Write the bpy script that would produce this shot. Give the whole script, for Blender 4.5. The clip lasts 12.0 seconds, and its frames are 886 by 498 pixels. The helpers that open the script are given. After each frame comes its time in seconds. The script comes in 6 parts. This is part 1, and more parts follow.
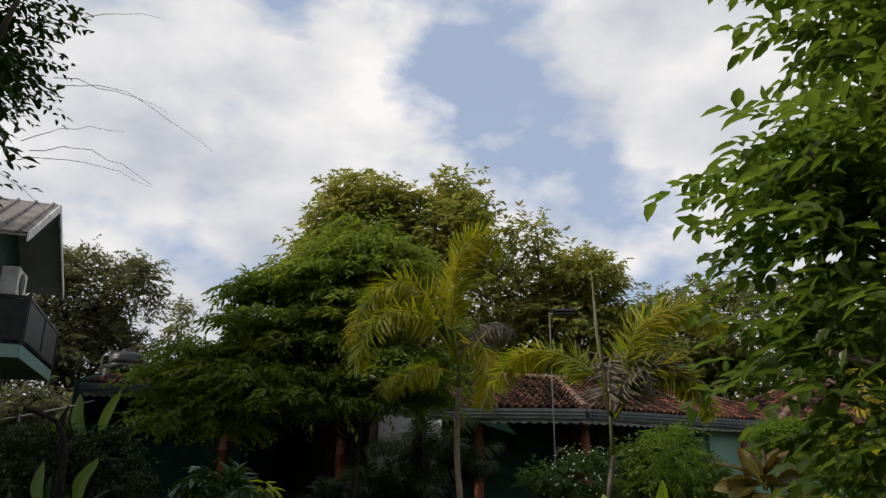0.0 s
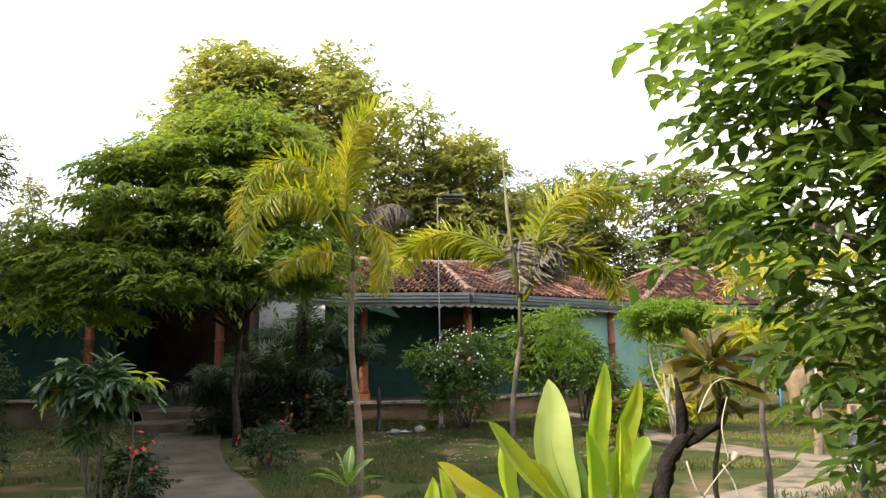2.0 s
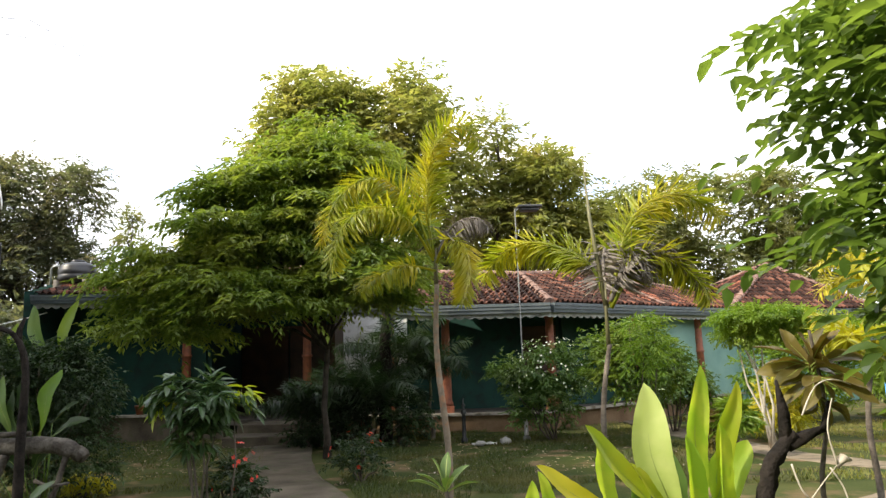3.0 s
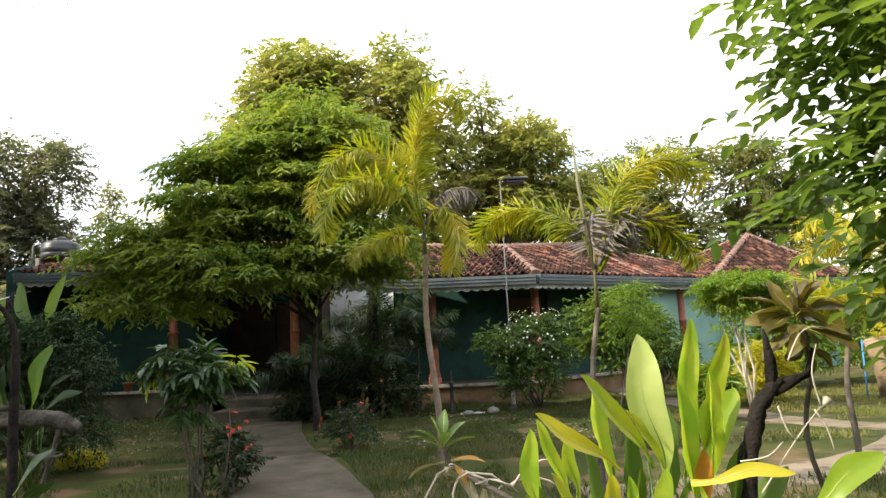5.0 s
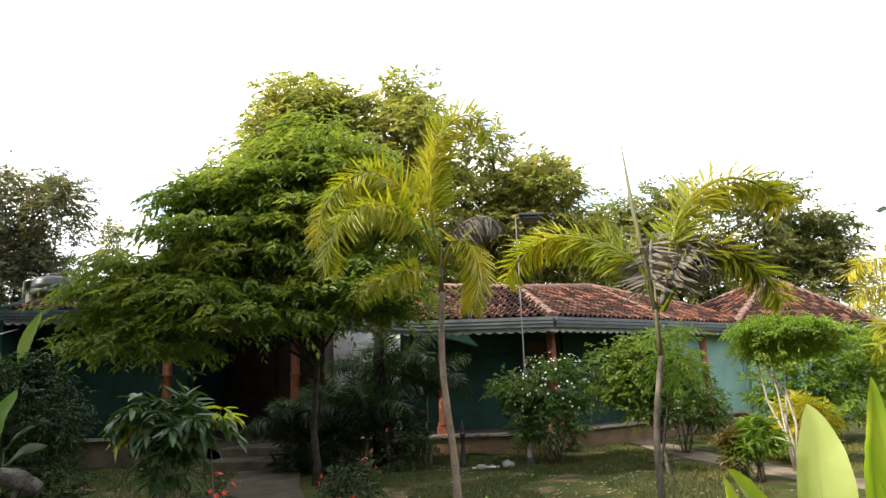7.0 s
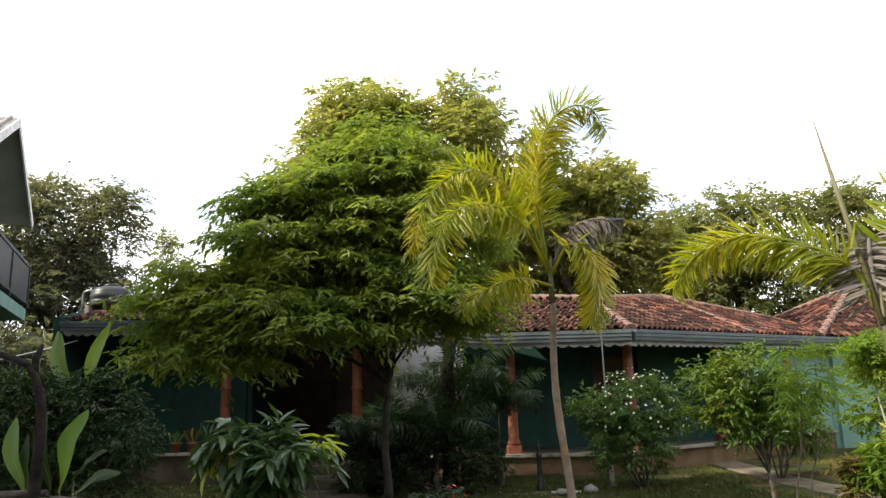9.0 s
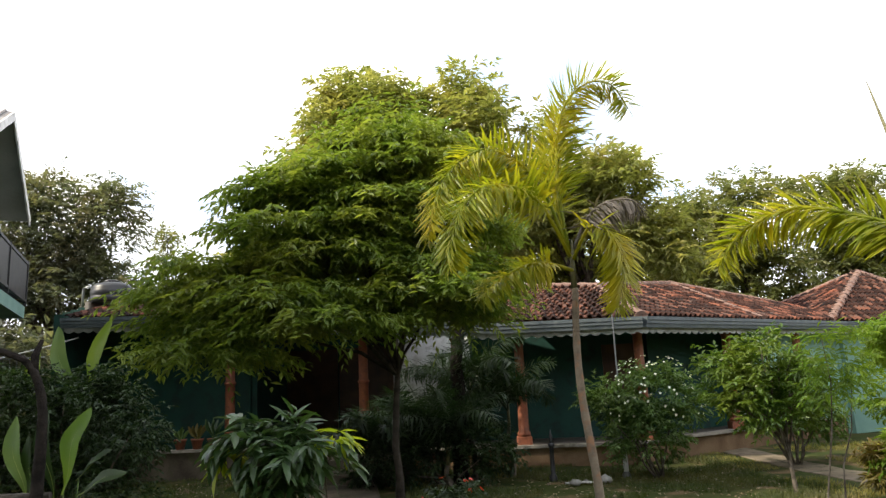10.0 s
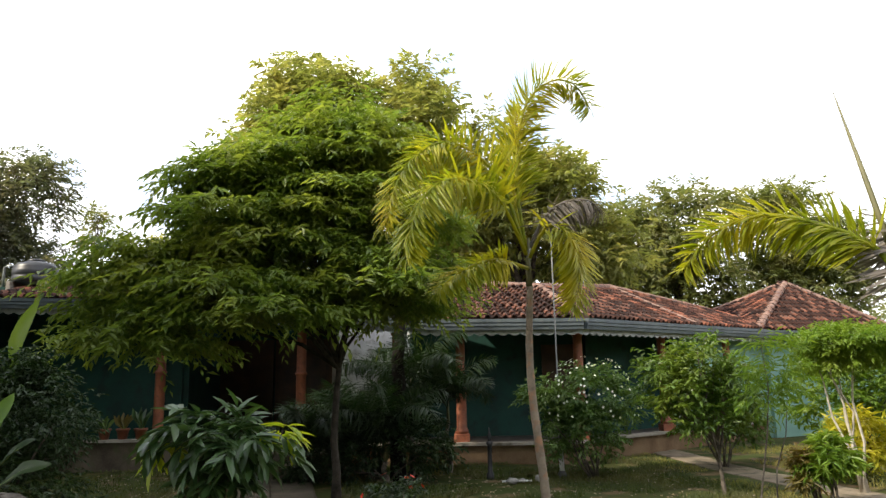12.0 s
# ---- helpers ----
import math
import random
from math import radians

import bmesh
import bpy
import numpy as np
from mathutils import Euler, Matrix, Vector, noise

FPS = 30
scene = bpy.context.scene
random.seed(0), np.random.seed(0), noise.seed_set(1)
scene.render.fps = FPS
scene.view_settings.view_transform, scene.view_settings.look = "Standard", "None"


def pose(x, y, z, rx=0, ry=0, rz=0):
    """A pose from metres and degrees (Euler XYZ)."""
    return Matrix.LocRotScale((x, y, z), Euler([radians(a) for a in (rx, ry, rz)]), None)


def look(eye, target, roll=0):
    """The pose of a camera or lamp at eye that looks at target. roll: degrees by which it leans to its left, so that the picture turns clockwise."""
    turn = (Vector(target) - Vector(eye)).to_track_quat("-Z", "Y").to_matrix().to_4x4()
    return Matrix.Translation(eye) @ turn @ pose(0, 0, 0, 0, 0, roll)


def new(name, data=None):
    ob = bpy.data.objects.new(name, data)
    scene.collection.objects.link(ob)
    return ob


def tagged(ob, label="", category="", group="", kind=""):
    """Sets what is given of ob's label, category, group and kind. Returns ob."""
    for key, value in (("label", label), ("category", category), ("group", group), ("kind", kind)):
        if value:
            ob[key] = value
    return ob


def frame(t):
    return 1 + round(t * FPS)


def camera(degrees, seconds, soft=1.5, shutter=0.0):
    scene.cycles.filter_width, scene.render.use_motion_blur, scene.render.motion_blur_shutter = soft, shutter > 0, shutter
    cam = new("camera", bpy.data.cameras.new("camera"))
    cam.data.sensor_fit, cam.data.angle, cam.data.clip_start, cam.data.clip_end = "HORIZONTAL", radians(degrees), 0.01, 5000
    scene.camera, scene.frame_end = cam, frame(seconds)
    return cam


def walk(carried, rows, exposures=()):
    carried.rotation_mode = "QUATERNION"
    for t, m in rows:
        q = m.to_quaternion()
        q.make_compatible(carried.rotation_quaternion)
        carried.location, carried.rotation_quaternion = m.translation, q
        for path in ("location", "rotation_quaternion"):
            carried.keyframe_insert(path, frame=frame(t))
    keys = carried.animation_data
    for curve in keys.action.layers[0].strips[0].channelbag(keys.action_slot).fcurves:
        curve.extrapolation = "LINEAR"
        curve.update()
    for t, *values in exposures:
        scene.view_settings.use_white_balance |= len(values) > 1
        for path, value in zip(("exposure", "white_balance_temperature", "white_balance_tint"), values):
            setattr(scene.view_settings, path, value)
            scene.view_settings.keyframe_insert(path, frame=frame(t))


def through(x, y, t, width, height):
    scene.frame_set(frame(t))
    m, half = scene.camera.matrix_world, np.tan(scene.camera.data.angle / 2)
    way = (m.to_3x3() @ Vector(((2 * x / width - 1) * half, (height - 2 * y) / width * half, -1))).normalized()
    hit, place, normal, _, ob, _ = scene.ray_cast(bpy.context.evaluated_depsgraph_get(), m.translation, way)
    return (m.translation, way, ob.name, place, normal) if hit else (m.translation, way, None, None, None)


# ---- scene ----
cam = camera(65.07, 12.0, soft=1.4)
# seconds, place, then yaw, pitch and lean in degrees
PATH = [
    (0, 0.082, -0.054, 1.404, 0.46, 17.40, -0.44),
    (0.5, 0.066, 0.025, 1.409, -2.68, 14.51, -1.19),
    (1, 0.021, 0.109, 1.415, -5.06, 11.17, 0.21),
    (1.5, -0.017, 0.247, 1.404, -9.34, 8.89, -0.07),
    (2, -0.080, 0.305, 1.422, -9.81, 8.09, 1.00),
    (2.5, -0.131, 0.256, 1.426, -7.62, 8.20, 1.55),
    (2.7, -0.134, 0.249, 1.420, -3.60, 9.28, 1.82),
    (4.5, -0.177, 0.164, 1.344, -3.73, 8.47, 2.66),
    (5, -0.191, 0.196, 1.341, -4.76, 7.25, 2.85),
    (5.5, -0.190, 0.299, 1.360, -6.44, 8.60, 4.41),
    (6, -0.185, 0.530, 1.373, -4.69, 9.78, 3.41),
    (6.5, -0.207, 0.710, 1.385, -3.53, 8.12, 2.40),
    (6.7, -0.227, 0.815, 1.387, -4.65, 10.19, 2.35),
    (8.3, -0.478, 1.447, 1.487, -1.72, 11.43, 2.36),
    (8.5, -0.564, 1.509, 1.497, -1.43, 10.36, 2.80),
    (9, -0.744, 1.632, 1.501, -1.21, 11.73, 1.80),
    (9.5, -0.806, 1.770, 1.483, 0.14, 14.19, 2.20),
    (10, -0.868, 1.875, 1.497, -1.28, 11.10, 2.78),
    (10.5, -0.959, 1.908, 1.512, -3.51, 11.02, 3.51),
    (11, -1.003, 1.948, 1.507, -9.08, 9.99, 1.12),
    (11.5, -0.984, 1.967, 1.501, -8.47, 11.02, 0.54),
    (12, -0.979, 1.990, 1.504, -6.33, 10.59, 1.11),
]
EXPOSURE = [(0, -1), (0.4, -0.6), (0.8, 0.05), (1.2, 0.48), (1.6, 0.75), (2, 0.82), (2.5, 0.78), (4.5, 0.72), (5, 0.8), (5.5, 0.85), (6, 0.1), (6.5, 0.82), (8.3, 0.2), (8.6, 0.55), (9.5, 0.45), (10.5, 0.5), (11.5, 0.45), (12, 0.5)]
walk(cam, [(t, pose(x, y, z, 90 + pitch, 0, yaw) @ pose(0, 0, 0, 0, 0, -lean)) for t, x, y, z, yaw, pitch, lean in PATH], EXPOSURE)


# ---- light ----
SUN_AZ, SUN_EL = radians(-108), radians(39)      # measured from +y towards +x
sun_from = Vector((math.sin(SUN_AZ) * math.cos(SUN_EL), math.cos(SUN_AZ) * math.cos(SUN_EL), math.sin(SUN_EL)))
world = bpy.data.worlds.new("sky")
scene.world = world
world.use_nodes = True
wn, wl = world.node_tree.nodes, world.node_tree.links
wn.clear()
w_out, w_bg, w_sky = wn.new("ShaderNodeOutputWorld"), wn.new("ShaderNodeBackground"), wn.new("ShaderNodeTexSky")
w_sky.sky_type, w_sky.sun_disc = "NISHITA", False
w_sky.sun_elevation, w_sky.sun_rotation = SUN_EL, SUN_AZ
w_tc, w_map = wn.new("ShaderNodeTexCoord"), wn.new("ShaderNodeMapping")
w_map.inputs["Scale"].default_value = (1.0, 1.0, 1.7)
w_n1, w_n2 = wn.new("ShaderNodeTexNoise"), wn.new("ShaderNodeTexNoise")
w_n1.inputs["Scale"].default_value, w_n1.inputs["Detail"].default_value, w_n1.inputs["Roughness"].default_value = 3.1, 8.0, 0.52
w_n2.inputs["Scale"].default_value, w_n2.inputs["Detail"].default_value = 5.0, 6.0
w_cover, w_tone = wn.new("ShaderNodeValToRGB"), wn.new("ShaderNodeValToRGB")
w_cover.color_ramp.elements[0].position, w_cover.color_ramp.elements[1].position = 0.37, 0.46
w_tone.color_ramp.elements[0].position, w_tone.color_ramp.elements[1].position = 0.30, 0.70
w_tone.color_ramp.elements[0].color, w_tone.color_ramp.elements[1].color = (10.2, 10.8, 12.2, 1), (19.2, 18.7, 18.3, 1)
w_blue = wn.new("ShaderNodeMixRGB")
w_blue.inputs[0].default_value = 0.55
w_blue.inputs[2].default_value = (12.4, 15.0, 20.2, 1)
w_mix = wn.new("ShaderNodeMixRGB")
wl.new(w_tc.outputs["Generated"], w_map.inputs["Vector"])
wl.new(w_map.outputs[0], w_n1.inputs["Vector"])
wl.new(w_map.outputs[0], w_n2.inputs["Vector"])
wl.new(w_n1.outputs["Fac"], w_cover.inputs[0])
wl.new(w_n2.outputs["Fac"], w_tone.inputs[0])
wl.new(w_sky.outputs[0], w_blue.inputs[1])
wl.new(w_cover.outputs[0], w_mix.inputs[0])
wl.new(w_blue.outputs[0], w_mix.inputs[1])
wl.new(w_tone.outputs[0], w_mix.inputs[2])
wl.new(w_mix.outputs[0], w_bg.inputs["Color"])
w_bg.inputs["Strength"].default_value = 0.1
wl.new(w_bg.outputs[0], w_out.inputs[0])
sun_data = bpy.data.lights.new("sun", "SUN")
sun_data.energy, sun_data.angle, sun_data.color = 5.0, radians(1.2), (1.0, 0.90, 0.72)
sun = new("sun", sun_data)
sun.matrix_world = look(sun_from * 50, (0, 0, 0))


# ---- materials ----
def material(name, a, b, scale=6.0, rough=0.8, bump=0.15, fine=60.0, metal=0.0, detail=6.0, spots=None, coords="Object", soft=0.14):
    """Two tones of a surface mixed by coarse and fine noise, with relief; spots: a third tone in scattered stains."""
    m = bpy.data.materials.new(name)
    m.use_nodes = True
    n, l = m.node_tree.nodes, m.node_tree.links
    p = n["Principled BSDF"]
    tc = n.new("ShaderNodeTexCoord")
    coarse, grain = n.new("ShaderNodeTexNoise"), n.new("ShaderNodeTexNoise")
    coarse.inputs["Scale"].default_value, coarse.inputs["Detail"].default_value = scale, detail
    grain.inputs["Scale"].default_value, grain.inputs["Detail"].default_value = fine, 4
    l.new(tc.outputs[coords], coarse.inputs["Vector"])
    l.new(tc.outputs[coords], grain.inputs["Vector"])
    add = n.new("ShaderNodeMath")
    add.operation = "MULTIPLY_ADD"
    add.inputs[1].default_value = 0.35
    l.new(grain.outputs["Fac"], add.inputs[0])
    l.new(coarse.outputs["Fac"], add.inputs[2])
    ramp = n.new("ShaderNodeValToRGB")
    ramp.color_ramp.elements[0].position, ramp.color_ramp.elements[1].position = 0.48, 0.86
    ramp.color_ramp.elements[0].color, ramp.color_ramp.elements[1].color = (*a, 1), (*b, 1)
    l.new(add.outputs[0], ramp.inputs[0])
    colour = ramp.outputs[0]
    if spots:
        stain, cut, mix = n.new("ShaderNodeTexNoise"), n.new("ShaderNodeValToRGB"), n.new("ShaderNodeMixRGB")
        stain.inputs["Scale"].default_value, stain.inputs["Detail"].default_value = scale * 2.3, 8
        l.new(tc.outputs[coords], stain.inputs["Vector"])
        cut.color_ramp.elements[0].position, cut.color_ramp.elements[1].position = 0.52, 0.52 + soft
        l.new(stain.outputs["Fac"], cut.inputs[0])
        l.new(cut.outputs[0], mix.inputs[0])
        l.new(colour, mix.inputs[1])
        mix.inputs[2].default_value = (*spots, 1)
        colour = mix.outputs[0]
    l.new(colour, p.inputs["Base Color"])
    p.inputs["Roughness"].default_value, p.inputs["Metallic"].default_value = rough, metal
    p.inputs["Specular IOR Level"].default_value = 0.12 if rough > 0.8 else 0.4
    if bump:
        b_node = n.new("ShaderNodeBump")
        b_node.inputs["Strength"].default_value = bump
        b_node.inputs["Distance"].default_value = 0.02
        l.new(add.outputs[0], b_node.inputs["Height"])
        l.new(b_node.outputs[0], p.inputs["Normal"])
    return m


def leaf_material(name, a, b, c, through=0.4, rough=0.45, patch=1.2):
    """Foliage: each leaf takes its own tone between a and b, whole boughs drift towards c; light passes through the blade."""
    m = bpy.data.materials.new(name)
    m.use_nodes = True
    n, l = m.node_tree.nodes, m.node_tree.links
    p, out = n["Principled BSDF"], n["Material Output"]
    geo, tc, noise_node = n.new("ShaderNodeNewGeometry"), n.new("ShaderNodeTexCoord"), n.new("ShaderNodeTexNoise")
    noise_node.inputs["Scale"].default_value, noise_node.inputs["Detail"].default_value = patch, 4
    l.new(tc.outputs["Object"], noise_node.inputs["Vector"])
    leaf, bough, mix = n.new("ShaderNodeMixRGB"), n.new("ShaderNodeValToRGB"), n.new("ShaderNodeMixRGB")
    leaf.inputs[1].default_value, leaf.inputs[2].default_value = (*a, 1), (*b, 1)
    info, add, wrap = n.new("ShaderNodeObjectInfo"), n.new("ShaderNodeMath"), n.new("ShaderNodeMath")
    wrap.operation = "FRACT"
    l.new(info.outputs["Random"], add.inputs[0])
    l.new(geo.outputs["Random Per Island"], add.inputs[1])
    l.new(add.outputs[0], wrap.inputs[0])
    l.new(wrap.outputs[0], leaf.inputs[0])
    bough.color_ramp.elements[0].position, bough.color_ramp.elements[1].position = 0.45, 0.68
    l.new(noise_node.outputs["Fac"], bough.inputs[0])
    l.new(bough.outputs[0], mix.inputs[0])
    l.new(leaf.outputs[0], mix.inputs[1])
    mix.inputs[2].default_value = (*c, 1)
    l.new(mix.outputs[0], p.inputs["Base Color"])
    p.inputs["Roughness"].default_value = rough
    p.inputs["Specular IOR Level"].default_value = 0.45
    trans, shader = n.new("ShaderNodeBsdfTranslucent"), n.new("ShaderNodeMixShader")
    bright = n.new("ShaderNodeMixRGB")
    bright.blend_type = "MULTIPLY"
    bright.inputs[0].default_value = 1.0
    bright.inputs[2].default_value = (1.5, 1.5, 0.7, 1)
    l.new(mix.outputs[0], bright.inputs[1])
    l.new(bright.outputs[0], trans.inputs["Color"])
    shader.inputs[0].default_value = through
    l.new(p.outputs[0], shader.inputs[1])
    l.new(trans.outputs[0], shader.inputs[2])
    l.new(shader.outputs[0], out.inputs["Surface"])
    return m


def tile_material(name):
    """Old clay: every tile burnt, bleached or blackened in its own way, with lichen over all."""
    m = material(name, (0.052, 0.033, 0.029), (0.16, 0.068, 0.045), 2.2, 0.88, 0.3, 30, spots=(0.05, 0.042, 0.04))
    n, l = m.node_tree.nodes, m.node_tree.links
    p = n["Principled BSDF"]
    info, geo, add, wrap = n.new("ShaderNodeObjectInfo"), n.new("ShaderNodeNewGeometry"), n.new("ShaderNodeMath"), n.new("ShaderNodeMath")
    wrap.operation = "FRACT"
    l.new(info.outputs["Random"], add.inputs[0])
    l.new(geo.outputs["Random Per Island"], add.inputs[1])
    l.new(add.outputs[0], wrap.inputs[0])
    tone = n.new("ShaderNodeValToRGB")
    tone.color_ramp.elements[0].color, tone.color_ramp.elements[1].color = (0.20, 0.20, 0.21, 1), (1.9, 1.6, 1.4, 1)
    mid = tone.color_ramp.elements.new(0.55)
    mid.color = (0.55, 0.52, 0.52, 1)
    l.new(wrap.outputs[0], tone.inputs[0])
    mul = n.new("ShaderNodeMixRGB")
    mul.blend_type, mul.inputs[0].default_value = "MULTIPLY", 1.0
    l.new(p.inputs["Base Color"].links[0].from_socket, mul.inputs[1])
    l.new(tone.outputs[0], mul.inputs[2])
    l.new(mul.outputs[0], p.inputs["Base Color"])
    return m


DARK_BARK = material("dark_bark", (0.018, 0.015, 0.012), (0.06, 0.05, 0.04), 9, 0.9, 0.6, 70)
BARK = material("bark", (0.05, 0.042, 0.034), (0.16, 0.135, 0.11), 9, 0.9, 0.6, 70)
SHEATH = material("palm_sheath", (0.075, 0.07, 0.03), (0.14, 0.13, 0.06), 6, 0.6, 0.1, 50)
PALM_BARK = material("palm_bark", (0.12, 0.096, 0.072), (0.25, 0.205, 0.155), 7, 0.85, 0.4, 60, spots=(0.26, 0.15, 0.09))
LEAF_FRONT = leaf_material("front_tree_leaf", (0.09, 0.142, 0.026), (0.17, 0.228, 0.045), (0.21, 0.24, 0.05), 0.55, 0.38)
LEAF_BACK = leaf_material("back_tree_leaf", (0.15, 0.175, 0.06), (0.26, 0.27, 0.1), (0.3, 0.275, 0.11), 0.55)
LEAF_FAR = leaf_material("far_tree_leaf", (0.11, 0.13, 0.055), (0.18, 0.2, 0.085), (0.21, 0.2, 0.09), 0.5)
LEAF_LEFT = leaf_material("left_tree_leaf", (0.085, 0.1, 0.075), (0.14, 0.155, 0.115), (0.16, 0.145, 0.1), 0.5)
LEAF_NEAR = leaf_material("near_tree_leaf", (0.054, 0.096, 0.024), (0.112, 0.168, 0.04), (0.118, 0.168, 0.038), 0.58, 0.33)
# Deep shade under trees and house is put into this near-black green.
LEAF_SHADED = leaf_material("shaded_shrub_leaf", (0.011, 0.027, 0.008), (0.026, 0.05, 0.014), (0.028, 0.056, 0.011), 0.3)
LEAF_MID = leaf_material("shrub_leaf", (0.058, 0.118, 0.028), (0.108, 0.178, 0.042), (0.13, 0.19, 0.042), 0.35)
LEAF_BUSH = leaf_material("bush_leaf", (0.048, 0.1, 0.016), (0.105, 0.17, 0.026), (0.135, 0.18, 0.028), 0.4, 0.35)
LEAF_MANGO = leaf_material("mango_leaf", (0.024, 0.056, 0.018), (0.056, 0.102, 0.03), (0.055, 0.095, 0.034), 0.25, 0.35)
LEAF_BRIGHT = leaf_material("bright_shrub_leaf", (0.09, 0.17, 0.02), (0.16, 0.24, 0.03), (0.20, 0.27, 0.03), 0.45)
LEAF_PALM = leaf_material("palm_leaf", (0.15, 0.20, 0.013), (0.28, 0.29, 0.02), (0.42, 0.36, 0.024), 0.48, 0.42, 2.5)
LEAF_YELLOW = leaf_material("yellow_leaf", (0.35, 0.32, 0.02), (0.48, 0.42, 0.03), (0.30, 0.32, 0.03), 0.45)
LEAF_BIG = leaf_material("broad_leaf", (0.19, 0.32, 0.026), (0.32, 0.44, 0.045), (0.4, 0.45, 0.06), 0.58, 0.42, 9)
LEAF_PALE = leaf_material("pale_leaf_underside", (0.36, 0.43, 0.13), (0.46, 0.52, 0.20), (0.50, 0.54, 0.24), 0.5, 0.55, 9)
LEAF_BRIGHTER = leaf_material("yellow_green_leaf", (0.24, 0.32, 0.02), (0.32, 0.38, 0.03), (0.38, 0.38, 0.04), 0.5, 0.35, 4)
LEAF_BROWN = leaf_material("bronze_leaf", (0.07, 0.062, 0.014), (0.15, 0.12, 0.028), (0.13, 0.065, 0.02), 0.35)
LEAF_DEAD = leaf_material("dead_leaf", (0.20, 0.16, 0.13), (0.33, 0.28, 0.24), (0.30, 0.22, 0.15), 0.2, 0.8)
LEAF_GREY = leaf_material("grey_dead_leaf", (0.12, 0.105, 0.095), (0.22, 0.195, 0.175), (0.17, 0.145, 0.12), 0.15, 0.85)
LEAF_ORANGE = leaf_material("orange_leaf", (0.50, 0.20, 0.03), (0.62, 0.30, 0.05), (0.45, 0.25, 0.06), 0.4)
# Walls in shade get this darkened teal; sunlit ones the pale copy below.
SHADED_TEAL = material("shaded_teal_paint", (0.004, 0.034, 0.026), (0.007, 0.052, 0.040), 1.8, 0.7, 0.08, 50, spots=(0.006, 0.027, 0.021))
PALE_SUNLIT_TEAL = material("pale_sunlit_teal", (0.14, 0.27, 0.23), (0.21, 0.35, 0.30), 1.6, 0.7, 0.08, 50)
TERRACOTTA = material("terracotta_paint", (0.19, 0.062, 0.032), (0.29, 0.096, 0.046), 5, 0.6, 0.12, 60, spots=(0.17, 0.06, 0.035))
TILE = tile_material("clay_tile")
RIDGE = material("ridge_tile", (0.15, 0.095, 0.08), (0.27, 0.17, 0.13), 4, 0.85, 0.3, 50, spots=(0.13, 0.09, 0.08))
GUTTER = material("grey_gutter", (0.055, 0.068, 0.075), (0.10, 0.118, 0.125), 2.5, 0.45, 0.03, 40, spots=(0.105, 0.12, 0.118))
BOARD = material("weathered_eaves_board", (0.32, 0.33, 0.32), (0.46, 0.47, 0.46), 3, 0.7, 0.08, 50, spots=(0.24, 0.25, 0.23))
WHITE = material("white_paint", (0.62, 0.62, 0.60), (0.80, 0.80, 0.78), 3, 0.6, 0.05, 50, spots=(0.52, 0.51, 0.47))
CONCRETE = material("concrete", (0.20, 0.18, 0.15), (0.34, 0.31, 0.265), 2.2, 0.9, 0.3, 55, spots=(0.15, 0.13, 0.095))
WOOD = material("brown_door_wood", (0.035, 0.016, 0.010), (0.07, 0.032, 0.018), 4, 0.55, 0.1, 60)
BLACK = material("black_plastic", (0.018, 0.019, 0.021), (0.035, 0.036, 0.039), 3, 0.38, 0.03, 40)
IRON = material("black_iron", (0.012, 0.013, 0.015), (0.03, 0.03, 0.032), 6, 0.5, 0.1, 60)
POLE = material("grey_pole_paint", (0.09, 0.09, 0.085), (0.16, 0.16, 0.15), 4, 0.6, 0.05, 60)
STEEL = material("galvanised_steel", (0.20, 0.21, 0.20), (0.34, 0.35, 0.33), 6, 0.45, 0.05, 60, 0.6)
CHARRED = material("charred_wood", (0.008, 0.007, 0.006), (0.026, 0.021, 0.018), 14, 0.9, 0.9, 70)
ROOT = material("pale_root", (0.34, 0.30, 0.24), (0.52, 0.47, 0.40), 10, 0.85, 0.3, 60)
STONE = material("pale_stone", (0.16, 0.155, 0.14), (0.30, 0.29, 0.27), 8, 0.85, 0.4, 50)
DUSTY = material("dusty_concrete", (0.12, 0.095, 0.066), (0.22, 0.18, 0.13), 2.2, 0.92, 0.3, 55, spots=(0.08, 0.07, 0.045))
# Brown-stained concrete, darkened further for the tree shade over path and steps.
STAINED_SHADED = material("stained_shaded_concrete", (0.05, 0.041, 0.030), (0.115, 0.095, 0.07), 2.4, 0.92, 0.35, 50, spots=(0.07, 0.07, 0.04))
DRIFT = material("driftwood", (0.022, 0.019, 0.016), (0.12, 0.108, 0.092), 9, 0.9, 0.8, 60, spots=(0.05, 0.042, 0.034))
BRICKRED = material("dry_soil", (0.12, 0.075, 0.042), (0.20, 0.135, 0.08), 3, 0.95, 0.5, 50)


# ---- builders ----
def mesh_from(name, verts, faces):
    me = bpy.data.meshes.new(name)
    me.from_pydata([tuple(v) for v in verts], [], faces)
    me.update()
    return me


def mesh_arrays(name, verts, faces, smooth=False):
    """A mesh from arrays: verts n x 3 and faces m x k, all of one size."""
    me = bpy.data.meshes.new(name)
    m, k = faces.shape
    me.vertices.add(len(verts))
    me.vertices.foreach_set("co", np.ascontiguousarray(verts, dtype=np.float32).ravel())
    me.loops.add(m * k)
    me.loops.foreach_set("vertex_index", np.ascontiguousarray(faces, dtype=np.int32).ravel())
    me.polygons.add(m)
    me.polygons.foreach_set("loop_start", np.arange(0, m * k, k, dtype=np.int32))
    me.polygons.foreach_set("use_smooth", np.full(m, smooth, dtype=bool))
    me.update(calc_edges=True)
    me.validate()
    return me


